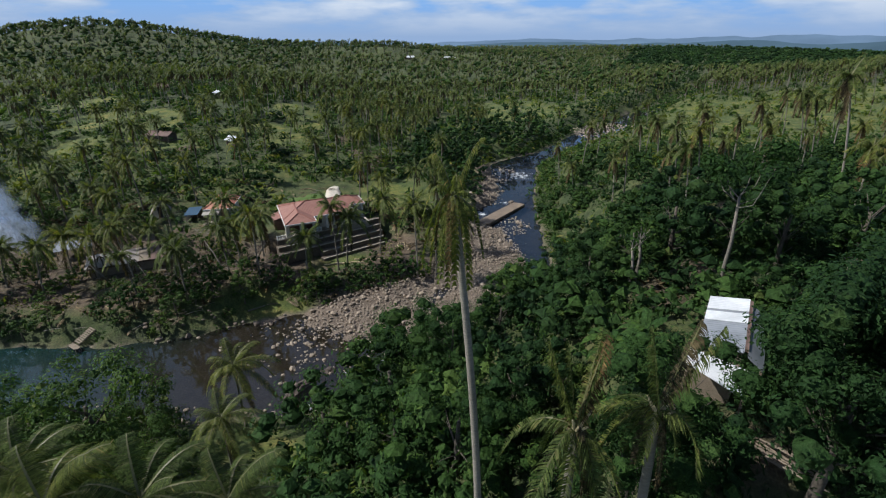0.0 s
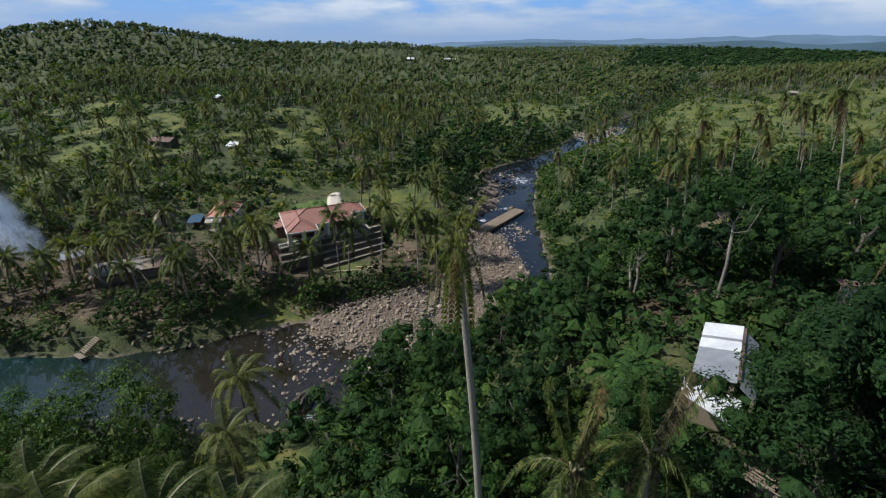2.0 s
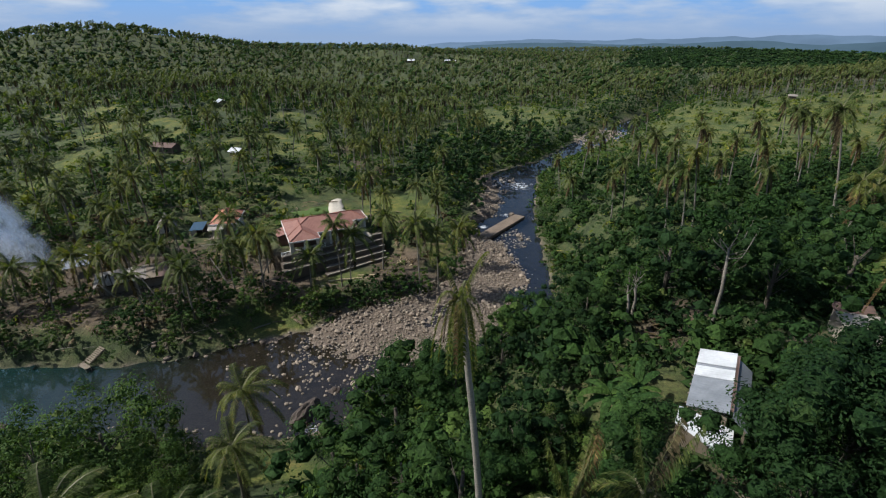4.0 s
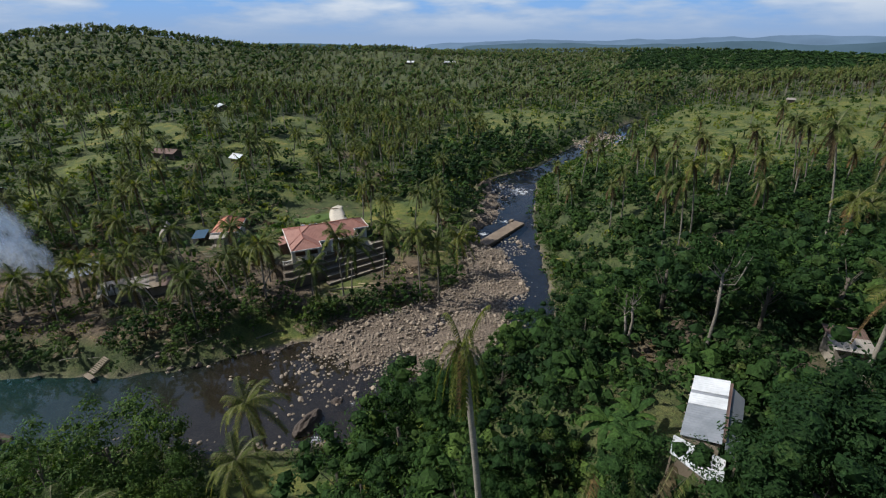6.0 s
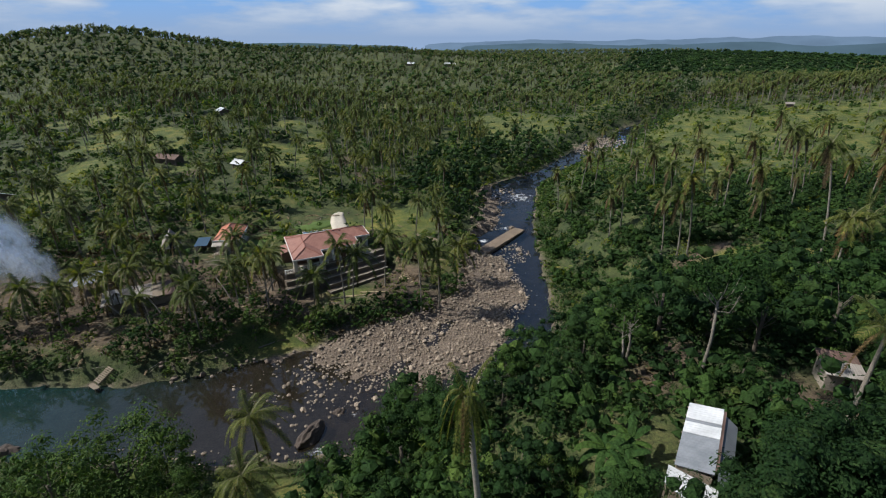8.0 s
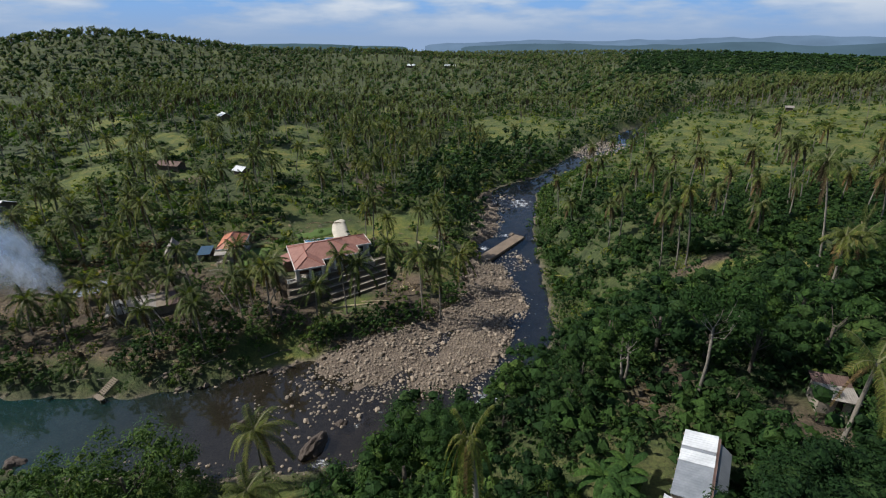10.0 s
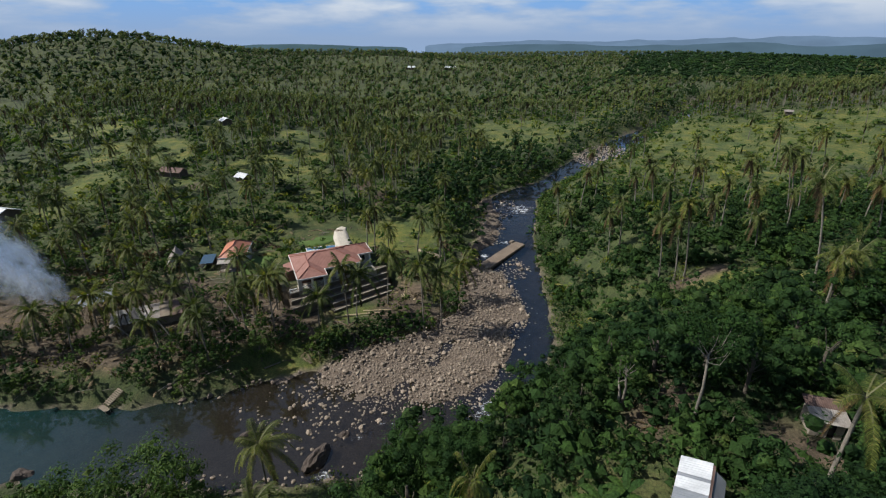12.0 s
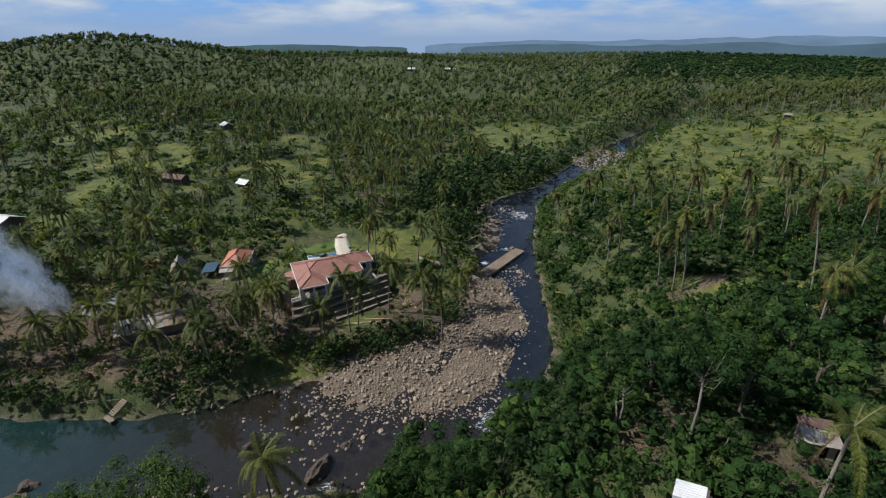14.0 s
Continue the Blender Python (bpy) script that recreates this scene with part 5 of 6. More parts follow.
def plant_scrub():
    """Low bushes and weeds between the trees."""
    kinds = [leaves([(rng.uniform(-0.8, 0.8), rng.uniform(-0.8, 0.8), rng.uniform(0.2, 0.9)) for _ in range(5)], 0.75, n, s, 0, 0.75, 0) for n, s in ((46, 0.2), (46, 0.19), (46, 0.21))]
    small = [leaves([(rng.uniform(-0.9, 0.9), rng.uniform(-0.9, 0.9), rng.uniform(0.2, 0.8)) for _ in range(4)], 0.8, 14, 0.47, 0, 0.75, 0) for _ in range(3)]
    pieces = []
    for x0, x1, y0, y1, step, use, base in ((-40, 45, 12, 60, 1.75, kinds, 0.9), (-95, 80, 44, 90, 2.4, kinds, 0.85), (-150, 130, 60, 190, 3.1, small, 0.85), (-260, 260, 150, 420, 5.6, small, 0.8)):
        x, y = scattered(x0, x1, y0, y1, step)
        p = base * np.where((x > 30) & (y > 72) & (y < 300), np.where(y > 150, 0.85, 0.6), 1.0) * (1 - np.where(x > 30, 0.35, 0.9) * spots(MEADOWS, x, y)) * (1 - 0.25 * open_ground(x, y)) * (1 - 0.6 * spots(SOILS, x, y))
        if y0 == 60:
            p = p * (y > 90)
        if y0 == 44:
            p = p * ((y > 60) | (np.abs(x) > 40)) * ((y > 52) | (x > 0))
        if y0 == 150:
            p = p * (y > 190)
        keep = in_valley(x, y) & (rng.random(len(x)) < p) & free_of_things(x, y, -1.5) & (np.hypot(x, y) > 7)
        for a, b in zip(x[keep], y[keep]):
            # weeds on the right take mostly dark leaf, in place of cloud shade
            kind_of = (1, 3, 3)[rng.integers(3)] if a > 0 and b < 72 else (0, 2, 1, 2)[rng.integers(4)] if a > 30 else rng.integers(0, 3)
            if a < 6 and 62 < b < 108 and rng.random() < 0.3:
                kind_of = 4
            v, t, i = placed(use[rng.integers(3)], a, b, float(ground(a, b)) - 0.1, rng.uniform(0, 6.28), rng.uniform(0.6, 1.5) * (1.8 if y0 == 150 else 1.35 if y0 == 60 else 1))
            pieces.append((v, t, np.full(len(t), kind_of)))
    thicket = [leaves([(rng.uniform(-1.1, 1.1), rng.uniform(-1.1, 1.1), rng.uniform(0.4, 2.2)) for _ in range(6)], 0.95, 60, 0.22, 0, 0.8, 3, 0.7) for _ in range(3)]
    x, y = scattered(-2, 72, 15, 70, 2.5)
    keep = free_of_things(x, y, -1.2) & (rng.random(len(x)) < np.where(y < 74 + 0.2 * x, 0.55, 0.4) * np.where(x > 50, 0.6, 1) * (1 - 0.75 * spots(MEADOWS, x, y)) * (1 - 0.95 * spots(SOILS, x, y))) & ((x > 20) | (y < 50))
    for a, b in zip(x[keep], y[keep]):
        v, t, i = placed(thicket[rng.integers(3)], a, b, float(ground(a, b)) - 0.2, rng.uniform(0, 6.28), rng.uniform(0.6, 1.25) * (0.75 if b > 74 else 1))
        # mostly dark leaf again, cloud shade put into the colour
        pieces.append((v, t, np.full(len(t), (1, 3, 3, 0)[rng.integers(4)])))
    x, y = scattered(-9, 34, 13, 50, 2.0)
    low = (inside_by(CORRIDOR, x, y) < -2) & (np.hypot(x - 13.3, y - 19.6) > 3.4) & (np.hypot(x - 27, y - 26) > 3.6) & (np.hypot(x - 13.3, y - 14.6) > 2.2)
    keep = low & (rng.random(len(x)) < 0.95 * (1 - 0.95 * spots(SOILS, x, y)))
    for a, b in zip(x[keep], y[keep]):
        v, t, i = placed(thicket[rng.integers(3)], a, b, float(ground(a, b)) - 0.3, rng.uniform(0, 6.28), rng.uniform(0.5, 0.9))
        pieces.append((v, t, np.full(len(t), (1, 3, 3, 1)[rng.integers(4)])))
    x, y = scattered(-100, 6, 64, 122, 3.0)
    keep = free_of_things(x, y, -1.5) & (rng.random(len(x)) < 0.62 * (1 - 0.9 * spots(MEADOWS, x, y)))
    for a, b in zip(x[keep], y[keep]):
        v, t, i = placed(thicket[rng.integers(3)], a, b, float(ground(a, b)) - 0.3, rng.uniform(0, 6.28), rng.uniform(0.35, 0.85))
        pieces.append((v, t, np.full(len(t), (0, 1, 4, 0, 4, 2)[rng.integers(6)])))
    x, y = scattered(10, 60, 50, 235, 1.5)
    d = inside_by(CORRIDOR, x, y)
    keep = (d > -4.5) & (d < -0.3) & (x > 14 + 0.22 * np.clip(y - 130, 0, 200)) & (rng.random(len(x)) < 0.8)
    for a, b in zip(x[keep], y[keep]):
        v, t, i = placed(kinds[rng.integers(3)] if b < 130 else small[rng.integers(3)], a, b, float(ground(a, b)), rng.uniform(0, 6.28), rng.uniform(0.8, 1.5))
        pieces.append((v, t, np.full(len(t), rng.integers(0, 2))))
    v, t, i = join(pieces)
    tagged(new("undergrowth", mesh_of("undergrowth", v, t, [M_SCRUB, M_LEAF, M_GRASS_TUFT, M_DARK_SHADE_LEAF, M_DEAD], i)), "tangled green weeds and low bushes", "undergrowth", kind="stuff")


def palm_density(x, y):
    d = -inside_by(CORRIDOR, x, y)
    right_slope = (x > 24) & (y < 340) & (x > 0.36 * y - 20)
    gorge = (y > 118) & (d < 24) & (x < np.maximum(20, 28 + 0.82 * (y - 170)))
    p = np.where(right_slope, np.where(y > 0.55 * np.clip(300 - x, 0, 300) + 200, 0.75, 0.12), np.where((x < -30) & (y < 106), 0.7, 0.45))
    p = np.where((x > -25) & (y < 74), 0.0, p)
    p = np.where((y < 64), 0.0, p)
    p = np.where(gorge, p * 0.35, p)
    p = np.where((x > 14) & (x < 75) & (y > 222) & (y < 305), 0.06, p)
    return p * (1 - 0.93 * open_ground(x, y)) * smooth(2, 6, d) * (np.hypot(x - 190, y - 372) > 26)


def plant_palms():
    x, y = scattered(-230, 300, 62, 335, 5.9)
    keep = in_valley(x, y) & (rng.random(len(x)) < palm_density(x, y)) & free_of_things(x, y, 1.0)
    for px, py, *_ in PALMS:
        keep &= np.hypot(x - px, y - py) > 3.5
    x, y = x[keep], y[keep]
    order = np.argsort(np.hypot(x, y))
    x, y = x[order], y[order]
    first = np.concatenate([np.flatnonzero(y < 48), np.flatnonzero((y >= 48) & (x < 6) & (y < 100)), np.flatnonzero((y >= 48) & ((x >= 6) | (y >= 100)))])
    x, y = x[first], y[first]
    things = 250
    for a, b in zip(x[:things], y[:things]):
        coconut_palm(a, b, rng.uniform(8, 12.5), (rng.normal() * 0.7, rng.normal() * 0.4), rng.uniform(0.85, 1.08), group="coconut grove")
    mid = []
    for k in range(6):
        tr = palm_trunk(10.0, (rng.normal() * 0.6, 0), 0.15, 0.09, 4, 2, 3)
        cr = crown(12, 6, 3.5, 1.25, 0.4, 2 + k % 2, 2)
        mid.append(join([tr, (cr[0] + (0, 0, 9.8), cr[1], cr[2])]))
    pieces = [placed(mid[rng.integers(6)], a, b, float(ground(a, b)), rng.uniform(-0.6, 0.6), rng.uniform(0.8, 1.12)) for a, b in zip(x[things:], y[things:])]
    far = []
    for k in range(6):
        tr = palm_trunk(9.5, (rng.normal() * 0.5, 0), 0.15, 0.1, 3, 1, 3)
        cr = crown(7, 2, 3.7, 2.0, 0.4, 1, 2)
        far.append(join([tr, (cr[0] + (0, 0, 9.3), cr[1], cr[2])]))
    x, y = scattered(-1000, 900, 300, 1120, 10.4)
    keep = in_valley(x, y) & (np.hypot(x, y) > 250) & ((y > 330) | (x < -230) | (x > 300)) & ~dark_wood(x, y) & (np.hypot(x - 205, y - 392) > 26) & (inside_by(CORRIDOR, x, y) < -6) & (rng.random(len(x)) < 0.92 * (1 - 0.75 * open_ground(x, y)))
    z = ground(x, y)
    pieces += [placed(far[rng.integers(6)], a, b, c, rng.uniform(-0.6, 0.6), rng.uniform(0.65, 0.98)) for a, b, c in zip(x[keep], y[keep], z[keep])]
    v, t, i = join(pieces)
    tagged(new("far_palm_grove", mesh_of("far_palm_grove", v, t, PALM_MATS + [M_TRUNK], i)), "endless coconut palm grove over the valley and hills", "palm grove", kind="stuff")



def dark_wood(x, y):
    """The wooded valley behind the right slope."""
    x, y = x + 34 * ripple(x, y, 31) + 14 * ripple(x, y, 12), y + 30 * ripple(x + 90, y, 27)
    return (y > 540) & (y < 1010) & (x > 0.36 * y) & (x < 0.86 * y) & (x + 0.35 * y > 400)


def plant_far_trees():
    """Round-headed trees among the palms of the hills."""
    kinds = []
    for h, r in ((8, 4.4), (9, 4.8), (7, 4.2)):
        c = [(rng.uniform(-r, r) * 0.6, rng.uniform(-r, r) * 0.6, h * rng.uniform(0.35, 0.85)) for _ in range(7)]
        kinds.append(leaves(c[:5], r * 0.5, 12, 1.2, core=3, packed=0.85))
    x, y = scattered(-900, 900, 332, 1010, 9.5)
    hill = np.hypot((x + 390) / 230, (y - 590) / 190) < 1
    p = np.where(dark_wood(x, y), 0.95, np.where(hill, 0.55, 0.28))
    keep = in_valley(x, y) & (inside_by(CORRIDOR, x, y) < -4) & (rng.random(len(x)) < p * (1 - 0.8 * spots(MEADOWS, x, y)))
    x, y = x[keep], y[keep]
    pieces = []
    for a, b, c, d in zip(x, y, ground(x, y), dark_wood(x, y)):
        v, t, i = placed(kinds[rng.integers(3)], a, b, c - 0.5, rng.uniform(0, 6.28), rng.uniform(0.6, 1.3))
        pieces.append((v, t, np.full(len(t), (1, 1, 0)[rng.integers(3)] if d else (0, 2, 0)[rng.integers(3)])))
    v, t, i = join(pieces)
    tagged(new("far_woods", mesh_of("far_woods", v, t, [M_LEAF, M_DARK_SHADE_LEAF, M_SCRUB], i)), "dark round-headed trees on the far hills", "woods", kind="stuff")


def plant_banks():
    """Bushes along the far bank and under the first palms."""
    x, y = scattered(-95, 8, 58, 112, 2.7)
    d = -inside_by(CORRIDOR, x, y)
    shore = (d > np.where(x < -38, -0.4, 0.4)) & (d < 7.5) & ((x < -24) | (d < 5)) & (y < 104)
    shore &= ~((x > -38) & (x < -27) & (d < 3.0))
    under = (x < -26) & (y < 100) & (d >= 7.5)
    clump = smooth(-0.35, 0.25, ripple(x, y, 5.0) + 0.4 * ripple(x, y + 3, 2.1))
    keep = free_of_things(x, y, -0.8) & (rng.random(len(x)) < np.where(shore, np.where(x < -24, np.where((d < 3.5) & (x < -37), 0.5 + 0.45 * clump, 0.2 + 0.7 * clump), 0.85), np.where(under, 0.2 + 0.45 * clump, 0)))
    keep &= ~((np.abs(x + 56) < 3) & (y < 66))
    for a, b, s in zip(x[keep], y[keep], shore[keep]):
        tree(MID_KINDS[(2, 2, 4, 2, 0)[rng.integers(5)]], a, b, rng.uniform(0.42, 0.85) if s else rng.uniform(0.35, 0.6), "bushy green shrub on the river bank", "shrubs on the far bank", name="shrub")


def plant_slope_bushes():
    """Rounded thick bushes that close over the slope right of the river."""
    kinds = []
    for _ in range(4):
        c = [(rng.uniform(-1.3, 1.3), rng.uniform(-1.3, 1.3), rng.uniform(0.4, 2.2)) for _ in range(9)]
        kinds.append(leaves(c, rng.uniform(0.7, 1.1, 9), 190, 0.19, 0, 0.85, 3, 0.85))
    x, y = scattered(20, 125, 44, 150, 3.0)
    d = -inside_by(CORRIDOR, x, y)
    gaps = smooth(-0.45, 0.1, ripple(x, y, 7.5) + 0.4 * ripple(x, y + 11, 3.2))
    p = np.where(y < 76, 0.8, np.where(y < 112, 0.3 + 0.55 * gaps, 0.5 * gaps)) * (1 - 0.9 * spots(MEADOWS, x, y)) * (1 - 0.9 * spots(SOILS, x, y)) * (x > 0.36 * y - 18)
    keep = in_valley(x, y) & (d > 1.0) & free_of_things(x, y, -0.5) & (rng.random(len(x)) < p)
    pieces = []
    for a, b in zip(x[keep], y[keep]):
        v, t, i = placed(kinds[rng.integers(4)], a, b, float(ground(a, b)) - 0.3, rng.uniform(0, 6.28), rng.uniform(0.6, 1.35), tall=rng.uniform(0.8, 1.35))
        # dark leaf prevails here: the slope's cloud shade put into leaf colour
        pieces.append((v, t, np.full(len(t), (1, 1, 0, 1, 0)[rng.integers(5)])))
    x, y = scattered(60, 230, 140, 280, 6.0)
    keep = in_valley(x, y) & (x > 0.36 * y - 5) & (-inside_by(CORRIDOR, x, y) > 4) & (rng.random(len(x)) < 0.15 + 0.5 * smooth(0.0, 0.5, ripple(x, y, 9.0)))
    for a, b in zip(x[keep], y[keep]):
        v, t, i = placed(kinds[rng.integers(4)], a, b, float(ground(a, b)) - 0.4, rng.uniform(0, 6.28), rng.uniform(0.4, 1.1), tall=rng.uniform(0.6, 1.1))
        pieces.append((v, t, np.full(len(t), (2, 0, 2)[rng.integers(3)])))
    v, t, i = join(pieces)
    tagged(new("slope_bushes", mesh_of("slope_bushes", v, t, [M_LEAF, M_DARK_SHADE_LEAF, M_SCRUB], i)), "thick green bushes over the slope, coloured darker for cloud shade", "bushes", kind="stuff")


def plant_understorey():
    """Bushes that fill the ground between the palms of the valley and the hillside."""
    kinds = []
    for _ in range(4):
        c = [(rng.uniform(-1.2, 1.2), rng.uniform(-1.2, 1.2), rng.uniform(0.3, 1.3)) for _ in range(4)]
        kinds.append(leaves(c, rng.uniform(0.6, 1.1, 4), 14, 0.45, 0, 0.8, 3, 0.85))
    x, y = scattered(-230, 80, 104, 345, 4.2)
    p = 0.72 * (1 - 0.9 * spots(MEADOWS, x, y)) * (1 - 0.45 * open_ground(x, y)) * (1 - 0.6 * spots(SOILS, x, y)) * smooth(0.0, 0.4, 0.55 + ripple(x, y, 8.5))
    keep = in_valley(x, y) & (x < np.maximum(8, 20 + 0.82 * (y - 170))) & free_of_things(x, y, -1.0) & (inside_by(CORRIDOR, x, y) < -3) & (rng.random(len(x)) < p)
    pieces = []
    for a, b in zip(x[keep], y[keep]):
        v, t, i = placed(kinds[rng.integers(4)], a, b, float(ground(a, b)) - 0.2, rng.uniform(0, 6.28), rng.uniform(0.55, 1.5))
        pieces.append((v, t, np.full(len(t), (0, 2, 2, 0, 1)[rng.integers(5)])))
    v, t, i = join(pieces)
    tagged(new("understorey_bushes", mesh_of("understorey_bushes", v, t, [M_LEAF, M_DARK_SHADE_LEAF, M_SCRUB], i)), "green bushes between the palms of the hillside", "bushes", kind="stuff")


def plant_litter():
    """Dry fronds and sticks that the storm threw down among the houses."""
    kinds = []
    for _ in range(4):
        v, t, i = frond(3.0, 0.25, 0.3, 7, 0.5, 0, 0, hang=0.1, seg=3)
        kinds.append((v, t, i))
    stick = tube([(-1.2, 0, 0.1), (0, 0.05, 0.2), (1.3, 0, 0.12)], [0.05, 0.045, 0.03], 3, 1)
    x, y = scattered(-96, 4, 62, 124, 1.9)
    p = 0.75 * (1 - 0.85 * spots(MEADOWS, x, y)) * np.where(y > 100, 0.5, 1)
    keep = (inside_by(CORRIDOR, x, y) < -1.2) & (rng.random(len(x)) < p) & (np.hypot(x + 27.5, y - 93.5) > 13.5) & (np.hypot(x + 51, y - 104) > 6)
    pieces = []
    for a, b in zip(x[keep], y[keep]):
        for _ in range(2):
            a2, b2 = a + rng.uniform(-1, 1), b + rng.uniform(-1, 1)
            k = stick if rng.random() < 0.3 else kinds[rng.integers(4)]
            pieces.append(placed(k, a2, b2, float(ground(a2, b2)) + 0.12, rng.uniform(0, 6.28), rng.uniform(0.6, 1.2)))
    v, t, i = join(pieces)
    dry = foliage("dry_litter", (0.09, 0.068, 0.043), (0.19, 0.145, 0.095), (0.3, 0.24, 0.16), 0.2, 0.05, 0.85)
    tagged(new("palm_litter", mesh_of("palm_litter", v, t, [dry, M_TRUNK], i)), "dry brown palm fronds and sticks strewn over the bank", "litter", kind="stuff")


plant_woods()
plant_slope_bushes()
plant_understorey()
plant_litter()
plant_banks()
plant_scrub()
plant_palms()
plant_far_trees()


# ---- stones ----
def stone_piece():
    bm = bmesh.new()
    bmesh.ops.create_icosphere(bm, subdivisions=1, radius=0.5)
    v = np.array([p.co[:] for p in bm.verts]) * rng.uniform(0.8, 1.15, (len(bm.verts), 1))
    t = np.array([[q.index for q in f.verts] for f in bm.faces])
    bm.free()
    return v * (1.0, rng.uniform(0.65, 0.95), rng.uniform(0.5, 0.75)), t, np.zeros(len(t), int)


def make_stones():
    kinds = [stone_piece() for _ in range(8)]
    meshes = [mesh_of("stone", *k[:2], [M_STONE]) for k in kinds]
    x, y = scattered(-44, 24, 44, 170, 0.52)
    d, bar = river(x, y), inside_by(BAR, x, y)
    p = 0.95 * smooth(np.where(x > 9, -0.8, -2.5), 1.0, bar) + 0.30 * smooth(-6, -0.5, bar) * np.where(x > 11, 0.2, 1) + 0.3 * smooth(1.1, 0.4, np.hypot((x + 19) / 15, (y - 59) / 9.5)) * (1 + ripple(x, y, 1.9)) + 0.12 * (d < 2.5) * (x < 12) + 0.85 * smooth(-1.5, 0.5, inside_by(ROCKS, x, y)) + 0.25 * (y > 144) * (y < 160)
    p = p + 0.6 * smooth(5.5, 3, np.hypot(x - 17, (y - 109) * 0.7)) + 0.4 * smooth(6, 2, np.hypot(x - 8, y - 104))
    keep = (d > -3.5) & (rng.random(len(x)) < p) & ((bar > -8) | (d < 3) | (y > 100) | (np.hypot((x + 22) / 17, (y - 59) / 9.5) < 1)) & ~((x < -18) & (d < 0.3) & (y > 60))
    x, y = x[keep], y[keep]
    z = np.maximum(ground(x, y), level(x, y) - 0.12)
    size = np.clip(rng.lognormal(-0.98, 0.42, len(x)), 0.22, 1.6)
    size = size * np.where((bar[keep] < -1) & (y < 70) & (x < -8), 1.15, 1.0)
    order = np.argsort(-size * (1 - 0.004 * y))
    pieces = [placed(kinds[rng.integers(8)], x[j], y[j], z[j] + size[j] * 0.16, rng.uniform(0, 6.28), size[j]) for j in order[300:]]
    v, t, i = join(pieces)
    o = tagged(new("river_stones", mesh_of("river_stones", v, t, [M_STONE], i)), "pale grey and tan rounded stones of the river bar", "stones", kind="stuff")
    for j in order[:300]:
        s = new("stone", meshes[rng.integers(8)])
        s.parent = o
        s.matrix_local = Matrix.LocRotScale((x[j], y[j], z[j] + size[j] * 0.16), Euler((rng.normal() * 0.2, rng.normal() * 0.2, rng.uniform(0, 6.28))), (size[j],) * 3)


def boulder(x, y, sx, sy, sz, turn, sink, seed, label):
    bm = bmesh.new()
    bmesh.ops.create_icosphere(bm, subdivisions=4, radius=1.0)
    for v in bm.verts:
        n = noise.fractal(v.co * 1.1 + Vector((seed, 0, 0)), 1.0, 2.0, 4)
        v.co *= 1 + 0.34 * n
        v.co = Vector((v.co.x * sx, v.co.y * sy, v.co.z * sz))
    me = bpy.data.meshes.new("boulder")
    bm.to_mesh(me)
    bm.free()
    me.materials.append(M_BOULDER)
    ob = new("boulder", me)
    ob.matrix_world = pose(x, y, float(level(x, y)) - sink, 0, 0, turn)
    tagged(ob, label, "boulder")



def upper_gravel():
    kinds = [stone_piece() for _ in range(5)]
    x, y = scattered(56, 104, 200, 252, 0.85)
    keep = (inside_by(CORRIDOR, x, y) > -5) & (np.hypot((x - 78) / 20, (y - 224) / 24) < 1) & (rng.random(len(x)) < 0.6)
    pieces = [placed(kinds[rng.integers(5)], a, b, float(np.clip(ground(a, b), level(a, b), level(a, b) + 0.9)), rng.uniform(0, 6.28), rng.uniform(0.4, 1.0)) for a, b in zip(x[keep], y[keep])]
    v, t, i = join(pieces)
    tagged(new("river_stones", mesh_of("river_stones", v, t, [M_STONE], i)), "pale gravel bank in the upper river bend", "stones", kind="stuff")


def bank_rocks():
    """Broken brown rock at the foot of the far bank."""
    kinds = [stone_piece() for _ in range(6)]
    x, y = scattered(-46, 8, 58, 92, 0.95)
    d = -river(x, y)
    keep = (d > -1.6) & (d < 4.2) & (y > 60) & ~((spots(MEADOWS, x, y) > 0.3) & (x < -18)) & (rng.random(len(x)) < np.where(x < -22, 0.3, 0.55))
    x, y = x[keep], y[keep]
    size = np.clip(rng.lognormal(-0.55, 0.45, len(x)), 0.3, 2.0)
    pieces = [placed(kinds[rng.integers(6)], a, b, float(ground(a, b)) + 0.12 * q, rng.uniform(0, 6.28), q) for a, b, q in zip(x, y, size)]
    v, t, i = join(pieces)
    rock = surface("brown_bank_rock", (0.10, 0.075, 0.055), (0.25, 0.2, 0.155), 0.35, 5, 0.9, 0.6)
    tagged(new("bank_rocks", mesh_of("bank_rocks", v, t, [rock], i)), "broken brown rocks at the foot of the far bank", "rocks", kind="stuff")


make_stones()
bank_rocks()
upper_gravel()
boulder(-18.5, 48.6, 2.6, 1.2, 1.6, 62, 0.1, 1.0, "large dark brown boulder in the river")
boulder(-30.5, 53.5, 1.2, 0.6, 0.7, 40, 0.1, 5.0, "grey boulder in the shallow river")
boulder(-58.5, 46.5, 1.5, 1.0, 0.9, 20, 0.2, 9.0, "dark wet boulder by the near bank")
boulder(-15.6, 53.3, 0.9, 0.7, 0.6, 10, 0.1, 13.0, "grey boulder in the shallow river")


